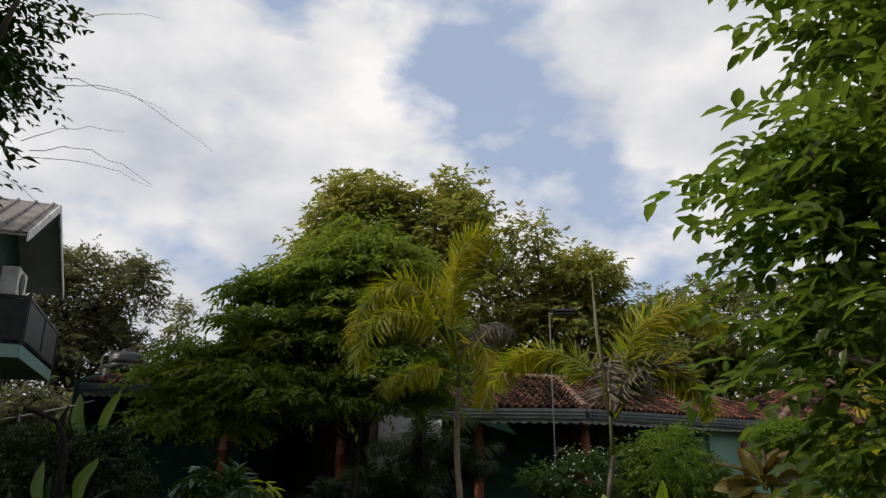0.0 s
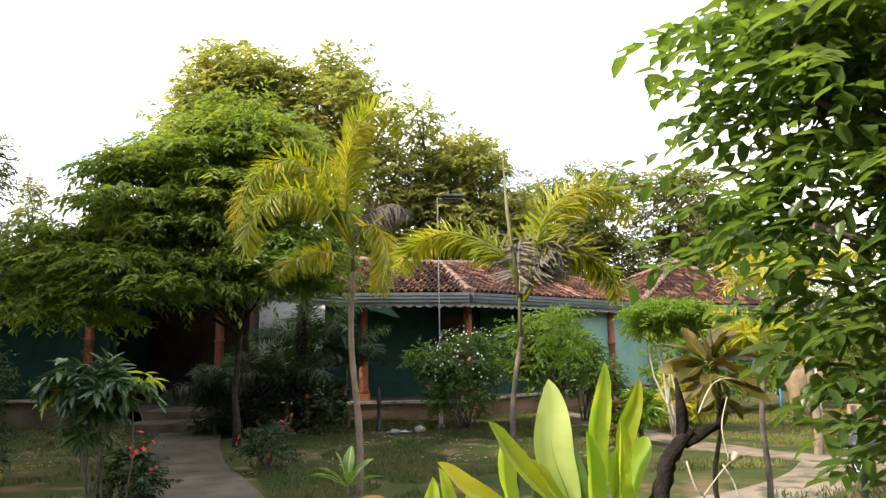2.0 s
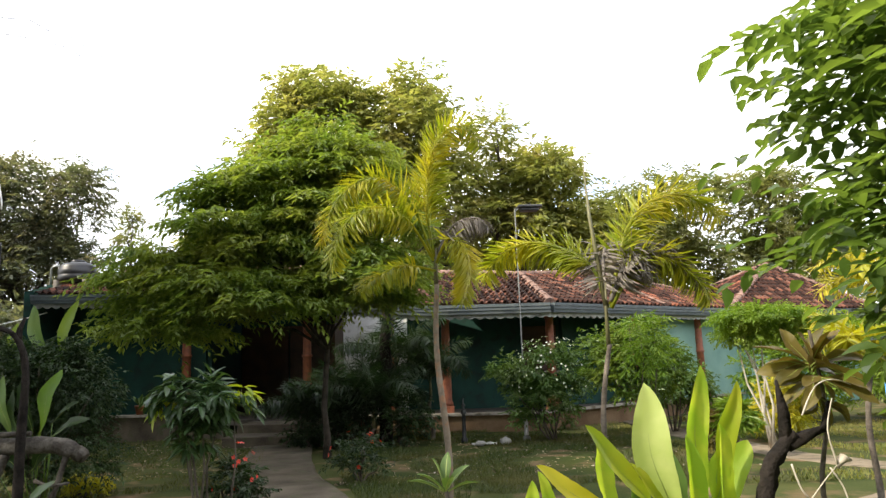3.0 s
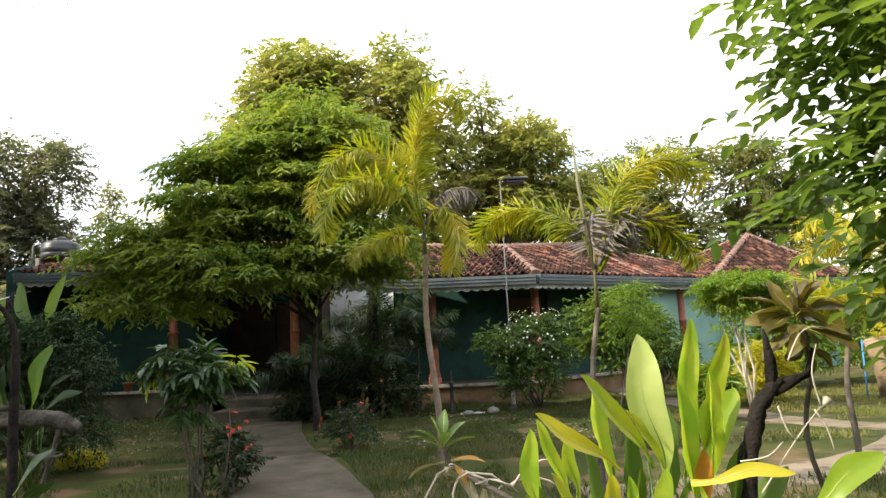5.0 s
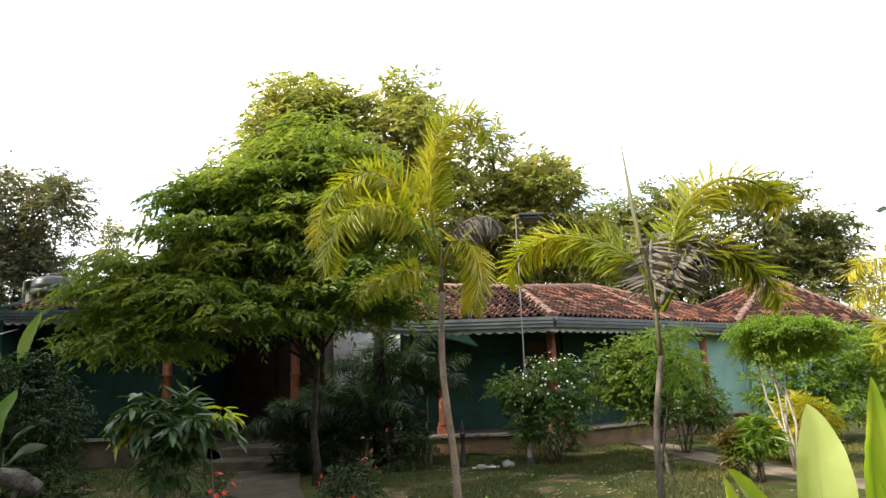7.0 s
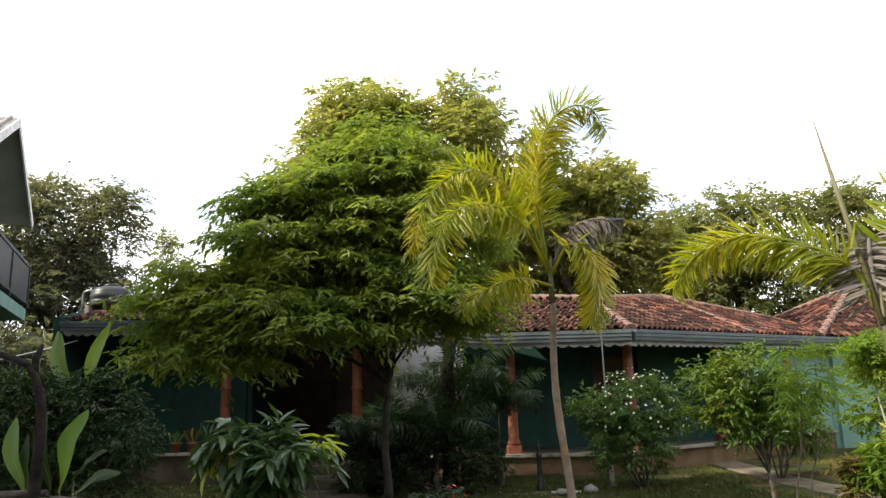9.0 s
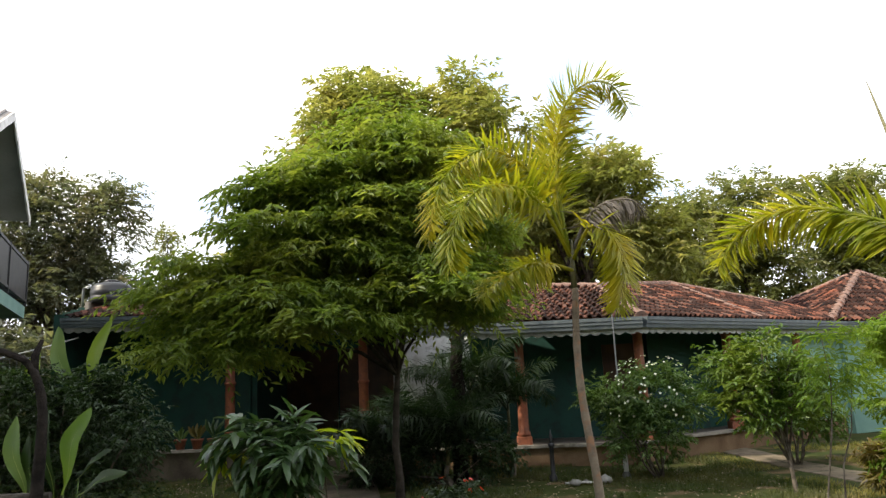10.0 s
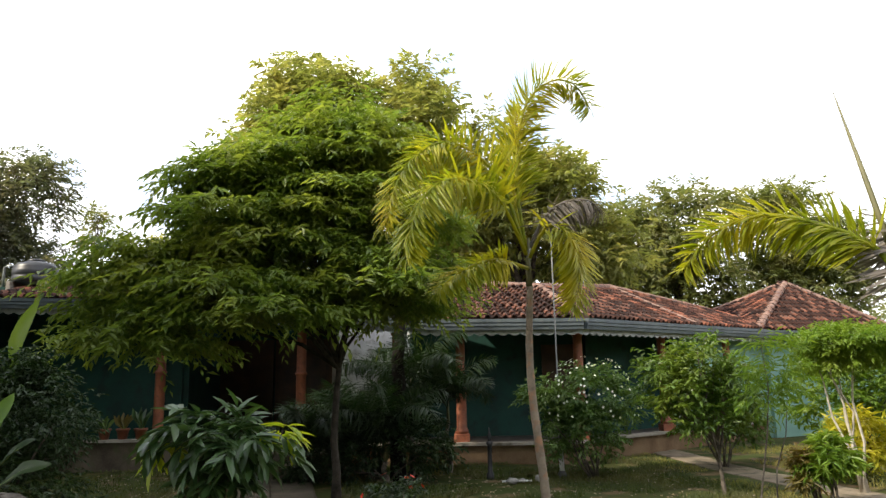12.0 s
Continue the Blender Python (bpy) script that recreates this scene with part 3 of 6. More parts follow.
def build_house():
    # plinth, its pale nosing, and the floor of the verandah
    for a, b, rise in (((-8.2, 15.95), (-3.9, 15.3), 0.16), ((-1.3, 15.0), (2.6, 14.42), 0.0), ((2.6, 14.42), (9.0, 18.6), 0.0)):
        wall("plinth", a, b, -0.2, FLOOR + rise - 0.03, 0.12, BRICKRED if rise == 0 else STAINED_SHADED, house, "mud-stained plinth under the verandah")
        wall("nosing", (a[0], a[1] - 0.03), (b[0], b[1] - 0.03), FLOOR + rise - 0.03, FLOOR + rise + 0.02, 0.2, CONCRETE, house, "pale worn verandah edge")
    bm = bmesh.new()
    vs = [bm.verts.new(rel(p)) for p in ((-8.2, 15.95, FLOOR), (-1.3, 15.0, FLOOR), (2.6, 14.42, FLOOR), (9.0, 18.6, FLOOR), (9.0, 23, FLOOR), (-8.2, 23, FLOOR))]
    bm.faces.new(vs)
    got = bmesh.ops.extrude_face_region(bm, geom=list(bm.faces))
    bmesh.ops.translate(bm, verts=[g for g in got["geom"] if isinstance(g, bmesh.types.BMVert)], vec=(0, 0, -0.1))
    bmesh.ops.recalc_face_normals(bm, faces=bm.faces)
    # Shade under the verandah roof is put into this cement's dark colour.
    part("verandah_floor", bm, material("shaded_cement", (0.035, 0.03, 0.025), (0.07, 0.058, 0.046), 2, 0.7, 0.1, 40), house, "worn cement floor darkened for the roof's shade")
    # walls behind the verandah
    wall("wall", (-8.0, 17.0), (-4.6, 16.5), FLOOR, 3.2, 0.2, SHADED_TEAL, house)
    wall("wall", (-4.6, 16.5), (-4.6, 19.5), FLOOR, 3.2, 0.2, SHADED_TEAL, house)
    wall("wall", (-4.6, 19.5), (-1.7, 19.1), FLOOR, 3.2, 0.2, SHADED_TEAL, house)
    wall("wall", (0.05, 16.5), (3.4, 16.0), FLOOR, 2.75, 0.2, SHADED_TEAL, house)
    wall("wall", (0.05, 16.5), (0.05, 20.5), FLOOR, 2.75, 0.2, SHADED_TEAL, house)
    wall("wall", (3.4, 16.0), (6.1, 17.75), FLOOR, 2.75, 0.2, SHADED_TEAL, house)
    # Sunlight on this stretch is put into the paler teal.
    wall("wall", (6.1, 16.75), (9.4, 18.9), FLOOR, 2.6, 0.2, PALE_SUNLIT_TEAL, house, "teal wall coloured paler for the sun on it")
    wall("wall", (6.1, 16.75), (6.1, 17.75), FLOOR, 2.6, 0.2, PALE_SUNLIT_TEAL, house)
    wall("wall", (-1.6, 17.6), (0.1, 17.35), FLOOR, 2.9, 0.15, WHITE, house, "white-painted inner wall")
    wall("wall", (-8.0, 22.5), (9.0, 22.5), FLOOR, 3.0, 0.2, SHADED_TEAL, house)
    # Stepped end wall, added to keep the sun off the verandah wall.
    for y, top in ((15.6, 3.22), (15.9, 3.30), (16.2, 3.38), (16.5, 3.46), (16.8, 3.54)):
        wall("wall", (-8.15, y), (-8.15, y + 0.3), -0.1, top, 0.2, SHADED_TEAL, house)
    wall("wall", (-8.0, 17.0), (-8.0, 22.5), FLOOR, 3.2, 0.2, SHADED_TEAL, house)
    for x, y, top in ((-4.83, 15.72, 2.9), (-2.2, 15.36, 2.75), (-0.43, 15.1, 2.5), (0.74, 14.93, 2.42), (2.9, 14.65, 2.42), (5.12, 16.05, 2.42), (7.2, 17.3, 2.42)):
        column(x, y - 15, FLOOR, top, house)
    # roof slabs
    # Strip slab runs on past its tiles to shade the court-side wall.
    strip_up = lambda low, high: tuple(Vector(low).lerp(Vector(high), 0.6))
    for cs in ((A0, A1, RA1, RA0), (A1, BM, RBM, RA1), (BM, B1, strip_up(B1, RB1), strip_up(BM, RBM)), (B1, H0, RC, RB1), (H0, H1, RM, RC), (H1, D1, RD, RM)):
        roof_plane("roof", [rel(c) for c in cs], house)
    for cs in ((RA0, RA1, (-5.0, 22.5, 2.9), (-8.0, 22.9, 2.9)), (RA1, RBM, (-1.5, 22.5, 2.85), (-5.0, 22.5, 2.9)), (RB1, RC, (3, 22.5, 2.6), (0.6, 22.5, 2.7)), (RC, RM, (4.0, 22.5, 2.6), (3, 22.5, 2.6)), (A0, RA0, (-8.0, 22.9, 2.9))):
        roof_plane("roof", [rel(c) for c in cs], house)
    roof_plane("roof", [rel(c) for c in (RM, RD, (7.5, 24.0, 2.6), (4.0, 22.5, 2.6))], house)
    # the entrance: dark timber doors, and a window in the garden wall
    wall("door_panel", (-4.45, 19.3), (-3.2, 19.15), FLOOR, 2.5, 0.08, WOOD, house, "dark brown panelled door")
    wall("door_panel", (-3.15, 19.15), (-1.85, 18.95), FLOOR, 2.5, 0.08, WOOD, house, "dark brown panelled door")
    wall("partition", (-1.72, 15.9), (-1.72, 19.2), FLOOR, 3.0, 0.12, WOOD, house, "dark timber side wall of the porch")
    wall("window", (2.55, 16.02), (3.3, 15.9), 1.15, 2.15, 0.06, WOOD, house, "brown timber window shutters")
    wall("window_sill", (2.45, 15.98), (3.4, 15.84), 1.08, 1.14, 0.14, CONCRETE, house)
    for k in range(4):
        x = -1.5 + k * 0.42
        wall("window_bar", (x, 17.49 - 0.15 * x), (x + 0.05, 17.48 - 0.15 * x), FLOOR + 0.2, 2.7, 0.06, STONE, house, "pale grey window bar")
    for a, b in ((A0, A1), (A1, B1), (B1, H0), (H0, D1)):
        a, b = rel(a), rel(b)
        gutter(a + Vector((0, 0, 0.0)), b, house)
        way = (b - a).normalized()
        out = Vector((way.y, -way.x, 0)).normalized()
        valance(a - out * 0.03 - Vector((0, 0, 0.16)), b - out * 0.03 - Vector((0, 0, 0.16)), house)


build_house()


# ---- clay tiles ----
def tile_mesh(w=0.25, l=0.36):
    """One pantile: a round roll and a shallow pan, raised at its lower lip."""
    prof = [(0, 0.006), (0.10, 0.038), (0.27, 0.052), (0.44, 0.038), (0.54, 0.004), (0.78, -0.004), (1.0, 0.006)]
    v, f = [], []
    for k, lift in ((0, 0.030), (1, 0.006)):
        v += [(x * w, k * l, z + lift) for x, z in prof]
    v += [(x * w, 0, z + 0.010) for x, z in prof]
    n = len(prof)
    for i in range(n - 1):
        f += [(i, i + 1, n + i + 1, n + i), (2 * n + i, 2 * n + i + 1, i + 1, i)]
    return v, f


TILE_V, TILE_F = tile_mesh(0.165, 0.27)
tile_data = mesh_from("tile", TILE_V, TILE_F)
tile_data.materials.append(TILE)


def roof_tiles(corners, rng, step=0.148, course=0.205):
    """Poses of the tiles on a roof slope: corners are eave start, eave end, ridge end, ridge start."""
    a, b, c, d = [Vector(q) for q in corners]
    out = []
    up = ((d + c) / 2 - (a + b) / 2)
    u = (b - a).normalized()
    n = u.cross(up).normalized()
    if n.z < 0:
        n = -n
    v = n.cross(u)
    height = (d - a).dot(v)
    rows = int(height / course)
    for r in range(rows):
        k = r * course / height
        left, right = a.lerp(d, k), b.lerp(c, k)
        count = int((right - left).length / step)
        for i in range(count):
            p = left + (right - left) * ((i + 0.1) / max(count, 1)) + n * (0.010 + 0.008 * rng.random())
            m = Matrix((u, v, n)).transposed().to_4x4()
            out.append(Matrix.Translation(p) @ m @ Matrix.Rotation(rng.normal() * 0.02, 4, "Z") @ Matrix.Rotation(rng.normal() * 0.012, 4, "X"))
    return out


def lay_tiles(poses, parent, origin, singles):
    """The first tiles as parts of their own, the rest joined."""
    for m in poses[:singles]:
        ob = new("tile", tile_data)
        ob.parent = parent
        ob.matrix_basis = Matrix.Translation(-Vector(origin)) @ m
    rest = poses[singles:]
    if rest:
        base = np.array([(*v, 1.0) for v in TILE_V])
        faces = np.array(TILE_F)
        verts = np.concatenate([(base @ np.array(Matrix.Translation(-Vector(origin)) @ m).T)[:, :3] for m in rest])
        allf = np.concatenate([faces + i * len(base) for i in range(len(rest))])
        ob = part("tiles", mesh_arrays("tiles", verts, allf), TILE, parent)
        ob["kind"] = "stuff"


def ridge_caps(a, b, parent, origin):
    a, b = Vector(a), Vector(b)
    n = max(2, int((b - a).length / 0.32))
    for i in range(n):
        p, q = a.lerp(b, i / n), a.lerp(b, (i + 1.12) / n)
        bm = bmesh.new()
        way = (q - p).normalized()
        side = way.cross(Vector((0, 0, 1))).normalized()
        up = side.cross(way)
        rows = []
        for pt, r in ((p, 0.125), (q, 0.105)):
            rows.append([bm.verts.new(pt - Vector(origin) + side * math.cos(t) * r + up * math.sin(t) * r * 0.85 + Vector((0, 0, 0.0))) for t in [math.pi * k / 6 for k in range(7)]])
        for k in range(6):
            bm.faces.new((rows[0][k], rows[0][k + 1], rows[1][k + 1], rows[1][k]))
        for r in rows:
            bm.faces.new(r)
        part("ridge_tile", bm, RIDGE, parent)


# ---- the hipped house behind ----
P2 = Vector((11, 21, 0))
K2, L2, E2, AP, B2 = (8.25, 17.7, 2.5), (7.2, 22.6, 2.5), (13.4, 19.4, 2.5), (10.95, 20.65, 4.0), (12.6, 24.2, 2.5)
hip_house = thing("tiled_house", P2, "low pale teal house under a hipped clay-tile roof", "house")


def build_hip_house():
    for cs in ((K2, E2, AP), (K2, AP, L2), (L2, AP, B2), (E2, B2, AP)):
        roof_plane("roof", [Vector(c) - P2 for c in cs], hip_house)
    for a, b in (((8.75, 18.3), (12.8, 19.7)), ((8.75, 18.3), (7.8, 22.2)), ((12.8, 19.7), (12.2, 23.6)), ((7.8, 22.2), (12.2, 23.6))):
        ob = wall("wall", a, b, -0.1, 2.55, 0.2, PALE_SUNLIT_TEAL, hip_house)
        ob.location -= P2
    gutter(Vector(K2) - P2, Vector(E2) - P2, hip_house)
    ridge_caps(K2, AP, hip_house, P2)
    ridge_caps(E2, AP, hip_house, P2)
    ridge_caps(AP, L2, hip_house, P2)


build_hip_house()
ridge_caps(H0, RC, house, home)
ridge_caps(RC, RM, house, home)
ridge_caps(H1, RM, house, home)
ridge_caps(RM, RD, house, home)
ridge_caps(RB1, RC, house, home)
ridge_caps(RA1, RBM, house, home)
ridge_caps(RA0, RA1, house, home)

# ---- water tank on the roof ----
tank = thing("water_tank", (-7.7, 16.8, 3.56), "black ribbed plastic water tank on the tiled roof", "water tank")
bm = bmesh.new()
lathe(bm, [(0.40, 0), (0.42, 0.05), (0.42, 0.12), (0.405, 0.14), (0.42, 0.16), (0.42, 0.26), (0.405, 0.28), (0.41, 0.32), (0.34, 0.40), (0.2, 0.44), (0.16, 0.44)], seg=28)
part("body", bm, BLACK, tank)
bm = bmesh.new()
lathe(bm, [(0.15, 0.43), (0.16, 0.45), (0.16, 0.48), (0.12, 0.50)], seg=20)
part("lid", bm, BLACK, tank)
bm = bmesh.new()
tube(bm, [(-0.42, 0, 0.36), (-0.52, 0, 0.38), (-0.60, 0, 0.34), (-0.61, 0, 0.2), (-0.61, 0, -0.1)], [0.025] * 5, 8)
part("pipe", bm, STEEL, tank, "grey plastic inlet pipe")
for x in (-0.36, 0.28):
    bm = bmesh.new()
    box(bm, (x, -0.4, -0.22), (x + 0.08, 0.4, 0.0), None, 0.008)
    part("stand", bm, CONCRETE, tank)

# ---- two-storey house beside the garden ----
GN, GF, GA = Vector((-7.14, 11.2, 5.2)), Vector((-8.87, 15.6, 5.2)), Vector((-8.02, 13.45, 6.56))
E_WAY, INTO = Vector((-0.366, 0.931, 0)), Vector((-0.931, -0.366, 0))
villa = thing("two_storey_house", (-8.5, 13, 0), "two-storey teal house with gable roof and balcony", "house")
V0 = Vector((-8.5, 13, 0))


def slab(bm, a, b, c, d, thick):
    """A flat slab: four corners of its top."""
    top = [Vector(q) for q in (a, b, c, d)]
    n = (top[1] - top[0]).cross(top[3] - top[0]).normalized() * thick
    if n.z < 0:
        n = -n
    tv, lv = [bm.verts.new(q) for q in top], [bm.verts.new(q - n) for q in top]
    bm.faces.new(tv)
    bm.faces.new(lv[::-1])
    for k in range(4):
        bm.faces.new((tv[k], lv[k], lv[(k + 1) % 4], tv[(k + 1) % 4]))
    bmesh.ops.recalc_face_normals(bm, faces=bm.faces)


def build_villa():
    gn, gf, ga = GN - V0, GF - V0, GA - V0
    deep = INTO * 7
    roofmat = material("weathered_roof_sheet", (0.19, 0.17, 0.16), (0.30, 0.28, 0.26), 3, 0.8, 0.2, 40, spots=(0.13, 0.11, 0.10))
    soffit = material("grey_soffit", (0.30, 0.31, 0.29), (0.42, 0.43, 0.41), 2, 0.7, 0.05, 30)
    for low, name in ((gn, "roof"), (gf, "roof")):
        bm = bmesh.new()
        slab(bm, low, ga, ga + deep, low + deep, 0.05)
        part(name, bm, roofmat, villa)
        bm = bmesh.new()
        drop = Vector((0, 0, -0.06))
        slab(bm, low + drop + INTO * 0.03, ga + drop + INTO * 0.03, ga + deep + drop, low + deep + drop, 0.02)
        part("soffit", bm, soffit, villa)
        # corrugation ribs run down the slope
        for k in range(14):
            s = INTO * (0.12 + k * 0.32)
            bm = bmesh.new()
            tube(bm, [low + s + Vector((0, 0, 0.015)), ga + s + Vector((0, 0, 0.015))], [0.028, 0.028], 6)
            part("roof_rib", bm, roofmat, villa)
        bm = bmesh.new()
        out = -INTO * 0.03
        tv = [low + out, ga + out, ga + out + Vector((0, 0, -0.17)), low + out + Vector((0, 0, -0.17))]
        vs = [bm.verts.new(q) for q in tv] + [bm.verts.new(q + INTO * 0.03) for q in tv]
        for f in ((0, 1, 2, 3), (7, 6, 5, 4), (0, 4, 5, 1), (2, 6, 7, 3), (1, 5, 6, 2), (0, 3, 7, 4)):
            bm.faces.new([vs[i] for i in f])
        bmesh.ops.recalc_face_normals(bm, faces=bm.faces)
        part("bargeboard", bm, WHITE, villa, "weathered white bargeboard")
    # gable wall, set back under the overhang
    bm = bmesh.new()
    w0, w1 = gn + INTO * 0.8 + E_WAY * 0.45, gf + INTO * 0.8 - E_WAY * 0.45
    wa = ga + INTO * 0.8 - Vector((0, 0, 0.1))
    ring = [Vector((w0.x, w0.y, -0.2)), Vector((w1.x, w1.y, -0.2)), w1 + Vector((0, 0, 0.12)), wa, w0 + Vector((0, 0, 0.12))]
    front = [bm.verts.new(q) for q in ring]
    back = [bm.verts.new(q + INTO * 0.2) for q in ring]
    bm.faces.new(front)
    bm.faces.new(back[::-1])
    for k in range(5):
        bm.faces.new((front[k], back[k], back[(k + 1) % 5], front[(k + 1) % 5]))
    bmesh.ops.recalc_face_normals(bm, faces=bm.faces)
    part("gable_wall", bm, SHADED_TEAL, villa)
    for w in (w0, w1):
        bm = bmesh.new()
        a, b = Vector((w.x, w.y, 0)), Vector((w.x, w.y, 0)) + INTO * 6
        way = b - a
        box(bm, (0, -0.1, -0.2), (way.length, 0.1, 5.1), Matrix.Translation(a) @ Matrix.Rotation(math.atan2(way.y, way.x), 4, "Z"))
        part("wall", bm, SHADED_TEAL, villa)
    # balcony slab with a teal rim, and its dark railing
    p0 = Vector((-7.05, 11.45, 0)) - V0
    p1 = Vector((-8.40, 14.85, 0)) - V0
    p0.z = p1.z = 3.3
    bm = bmesh.new()
    slab(bm, p0, p1, p1 + INTO * 1.3, p0 + INTO * 1.3, 0.22)
    part("balcony_slab", bm, PALE_SUNLIT_TEAL, villa, "pale teal balcony slab")
    n = 12
    for a, b in ((p0, p1), (p1, p1 + INTO * 1.2), (p0, p0 + INTO * 1.2)):
        way = (b - a)
        lean = Matrix.Rotation(math.atan2(way.y, way.x), 4, "Z")
        for z in (0.08, 0.78):
            bm = bmesh.new()
            box(bm, (0, -0.025, z), (way.length, 0.025, z + 0.05), Matrix.Translation(a) @ lean)
            part("rail", bm, IRON, villa)
        bm = bmesh.new()
        box(bm, (0.02, -0.008, 0.14), (way.length - 0.02, 0.008, 0.77), Matrix.Translation(a) @ lean)
        part("railing_panel", bm, IRON, villa, "dark railing panel")
        for k in range(3):
            bm = bmesh.new()
            x = way.length * (k + 0.02) / 2.04
            box(bm, (x - 0.025, -0.03, 0), (x + 0.025, 0.03, 0.86), Matrix.Translation(a) @ lean, 0.006)
            part("railing_post", bm, IRON, villa)
    # door behind the balcony
    d0 = w0 + E_WAY * 0.35
    bm = bmesh.new()
    lean = Matrix.Rotation(math.atan2(E_WAY.y, E_WAY.x), 4, "Z")
    box(bm, (0, -0.02, 0), (0.85, 0.03, 1.75), Matrix.Translation(Vector((d0.x, d0.y, 3.32))) @ lean, 0.01)
    ob = part("balcony_door", bm, WOOD, villa, "dark wooden balcony door")
    ob.location = -INTO * 0.02


build_villa()
ac = thing("air_conditioner", (-8.55, 13.0, 4.45), "white outdoor air-conditioning unit on the gable wall", "air conditioner")
lean = Matrix.Rotation(math.atan2(E_WAY.y, E_WAY.x), 4, "Z")
bm = bmesh.new()
box(bm, (-0.4, -0.3, 0), (0.4, 0.02, 0.56), lean, 0.02)
part("casing", bm, WHITE, ac)
bm = bmesh.new()
lathe(bm, [(0.0, 0), (0.21, 0.0), (0.22, 0.015), (0.2, 0.02)], lean @ Matrix.Translation((-0.08, -0.30, 0.28)) @ Matrix.Rotation(radians(90), 4, "X"), 20)
part("fan_grille", bm, IRON, ac, "dark round fan grille")
bm = bmesh.new()
for k in range(6):
    box(bm, (0.401, -0.27, 0.08 + k * 0.07), (0.407, -0.03, 0.11 + k * 0.07), lean)
part("vent", bm, IRON, ac)
bm = bmesh.new()
for x in (-0.3, 0.3):
    box(bm, (x - 0.02, -0.3, -0.04), (x + 0.02, 0.2, -0.005), lean)
part("bracket", bm, STEEL, ac)


# ---- paths ----
def ribbon(name, line, width, mat, label, height=0.035, category="path"):
    """A paved way along a bent line, its edges a little uneven."""
    pts = [Vector((*p, 0)) for p in line]
    dense = []
    for i in range(len(pts) - 1):
        q0, q3 = pts[max(i - 1, 0)], pts[min(i + 2, len(pts) - 1)]
        for k in range(10):
            t = k / 10
            q1, q2 = pts[i], pts[i + 1]
            dense.append(0.5 * ((2 * q1) + (q2 - q0) * t + (2 * q0 - 5 * q1 + 4 * q2 - q3) * t * t + (3 * q1 - q0 - 3 * q2 + q3) * t ** 3))
    dense.append(pts[-1])
    bm = bmesh.new()
    rows = []
    for i, p in enumerate(dense):
        way = (dense[min(i + 1, len(dense) - 1)] - dense[max(i - 1, 0)]).normalized()
        side = Vector((-way.y, way.x, 0))
        row = []
        for o, z in ((-1, -0.15), (-1, 0.85), (-0.93, 1), (0, 1.15), (0.93, 1), (1, 0.85), (1, -0.15)):
            w = width / 2 * (1 + 0.05 * noise.noise(Vector((p.x * 1.3 + o, p.y * 1.3, 7))))
            q = p + side * o * w
            row.append(bm.verts.new((q.x, q.y, ground_height(q.x, q.y) - 0.014 + (height * z if z > 0 else -0.06))))
        rows.append(row)
    for r, s in zip(rows, rows[1:]):
        for k in range(6):
            f = bm.faces.new((r[k], r[k + 1], s[k + 1], s[k]))
            f.smooth = True
    bmesh.ops.recalc_face_normals(bm, faces=bm.faces)
    return tagged(part(name, bm, mat), label, category, kind="structure")


# The entrance path carries its shade in the darkened concrete.
ribbon("path", [(-0.68, 4.3), (-0.98, 6.1), (-1.38, 7.9), (-1.85, 9.8), (-2.15, 11.6), (-2.4, 13.6)], 1.06, STAINED_SHADED, "worn concrete path to the shaded entrance")
ribbon("path", [(4.95, 16.2), (4.9, 14.0), (4.95, 12.4), (5.12, 10.8), (5.3, 9.2), (5.5, 7.8), (6.0, 6.2), (6.6, 4.0)], 0.62, DUSTY, "pale concrete path winding across the lawn", 0.006)
ribbon("path", [(5.4, 7.3), (4.5, 6.35), (3.5, 5.75), (2.4, 5.5), (1.2, 5.4)], 0.62, DUSTY, "pale concrete path winding across the lawn", 0.004)
steps = thing("entrance_steps", (-2.5, 14.3, 0), "two low concrete steps up to the porch", "steps")
for y, z0, z1 in ((-0.75, -0.1, 0.17), (0.0, -0.1, 0.33)):
    bm = bmesh.new()
    box(bm, (-0.95, y, z0), (0.95, 1.3, z1), Matrix.Rotation(radians(-8), 4, "Z"), 0.015)
    part("step", bm, STAINED_SHADED, steps)

# ---- trees ----
tree("tree", (-1.6, 21.6, 0), (-1.2, 20.6, 4.4), [(-2.1, 19.5, 7.9, 1.5, 1.5, 1.5), (0.1, 19.5, 7.8, 1.2, 1.5, 1.25), (-2.9, 19.5, 6.2, 1.6, 1.5, 1.6), (-0.2, 19.4, 6.0, 2.4, 1.4, 1.6), (-3.3, 19.5, 8.0, 0.7, 1.2, 0.9), (-2.6, 19.5, 9.1, 0.65, 1.2, 0.75), (0.2, 19.6, 8.9, 0.6, 1.2, 0.8)],
     11, 250, 19, 7, 0.22, LEAF_BACK, "tall broad-leaved tree rising behind the tiled roof", 0.42, 0.26, 18, 0.42)
tree("tree", (3.8, 22.0, 0), (3.4, 20.8, 3.8), [(2.5, 19.8, 7.2, 0.9, 1.4, 1.2), (4.0, 19.8, 6.5, 0.9, 1.4, 0.8), (3.8, 19.8, 5.7, 1.3, 1.4, 1.2), (5.2, 20.3, 4.7, 1.2, 1.4, 1.1), (3.0, 19.8, 5.0, 1.8, 1.3, 1.2), (1.6, 21.5, 4.9, 1.7, 1.0, 1.0)],
     15, 190, 16, 7, 0.22, LEAF_BACK, "olive-green tree with open boughs behind the roof", 0.42, 0.22, 16, 0.42)
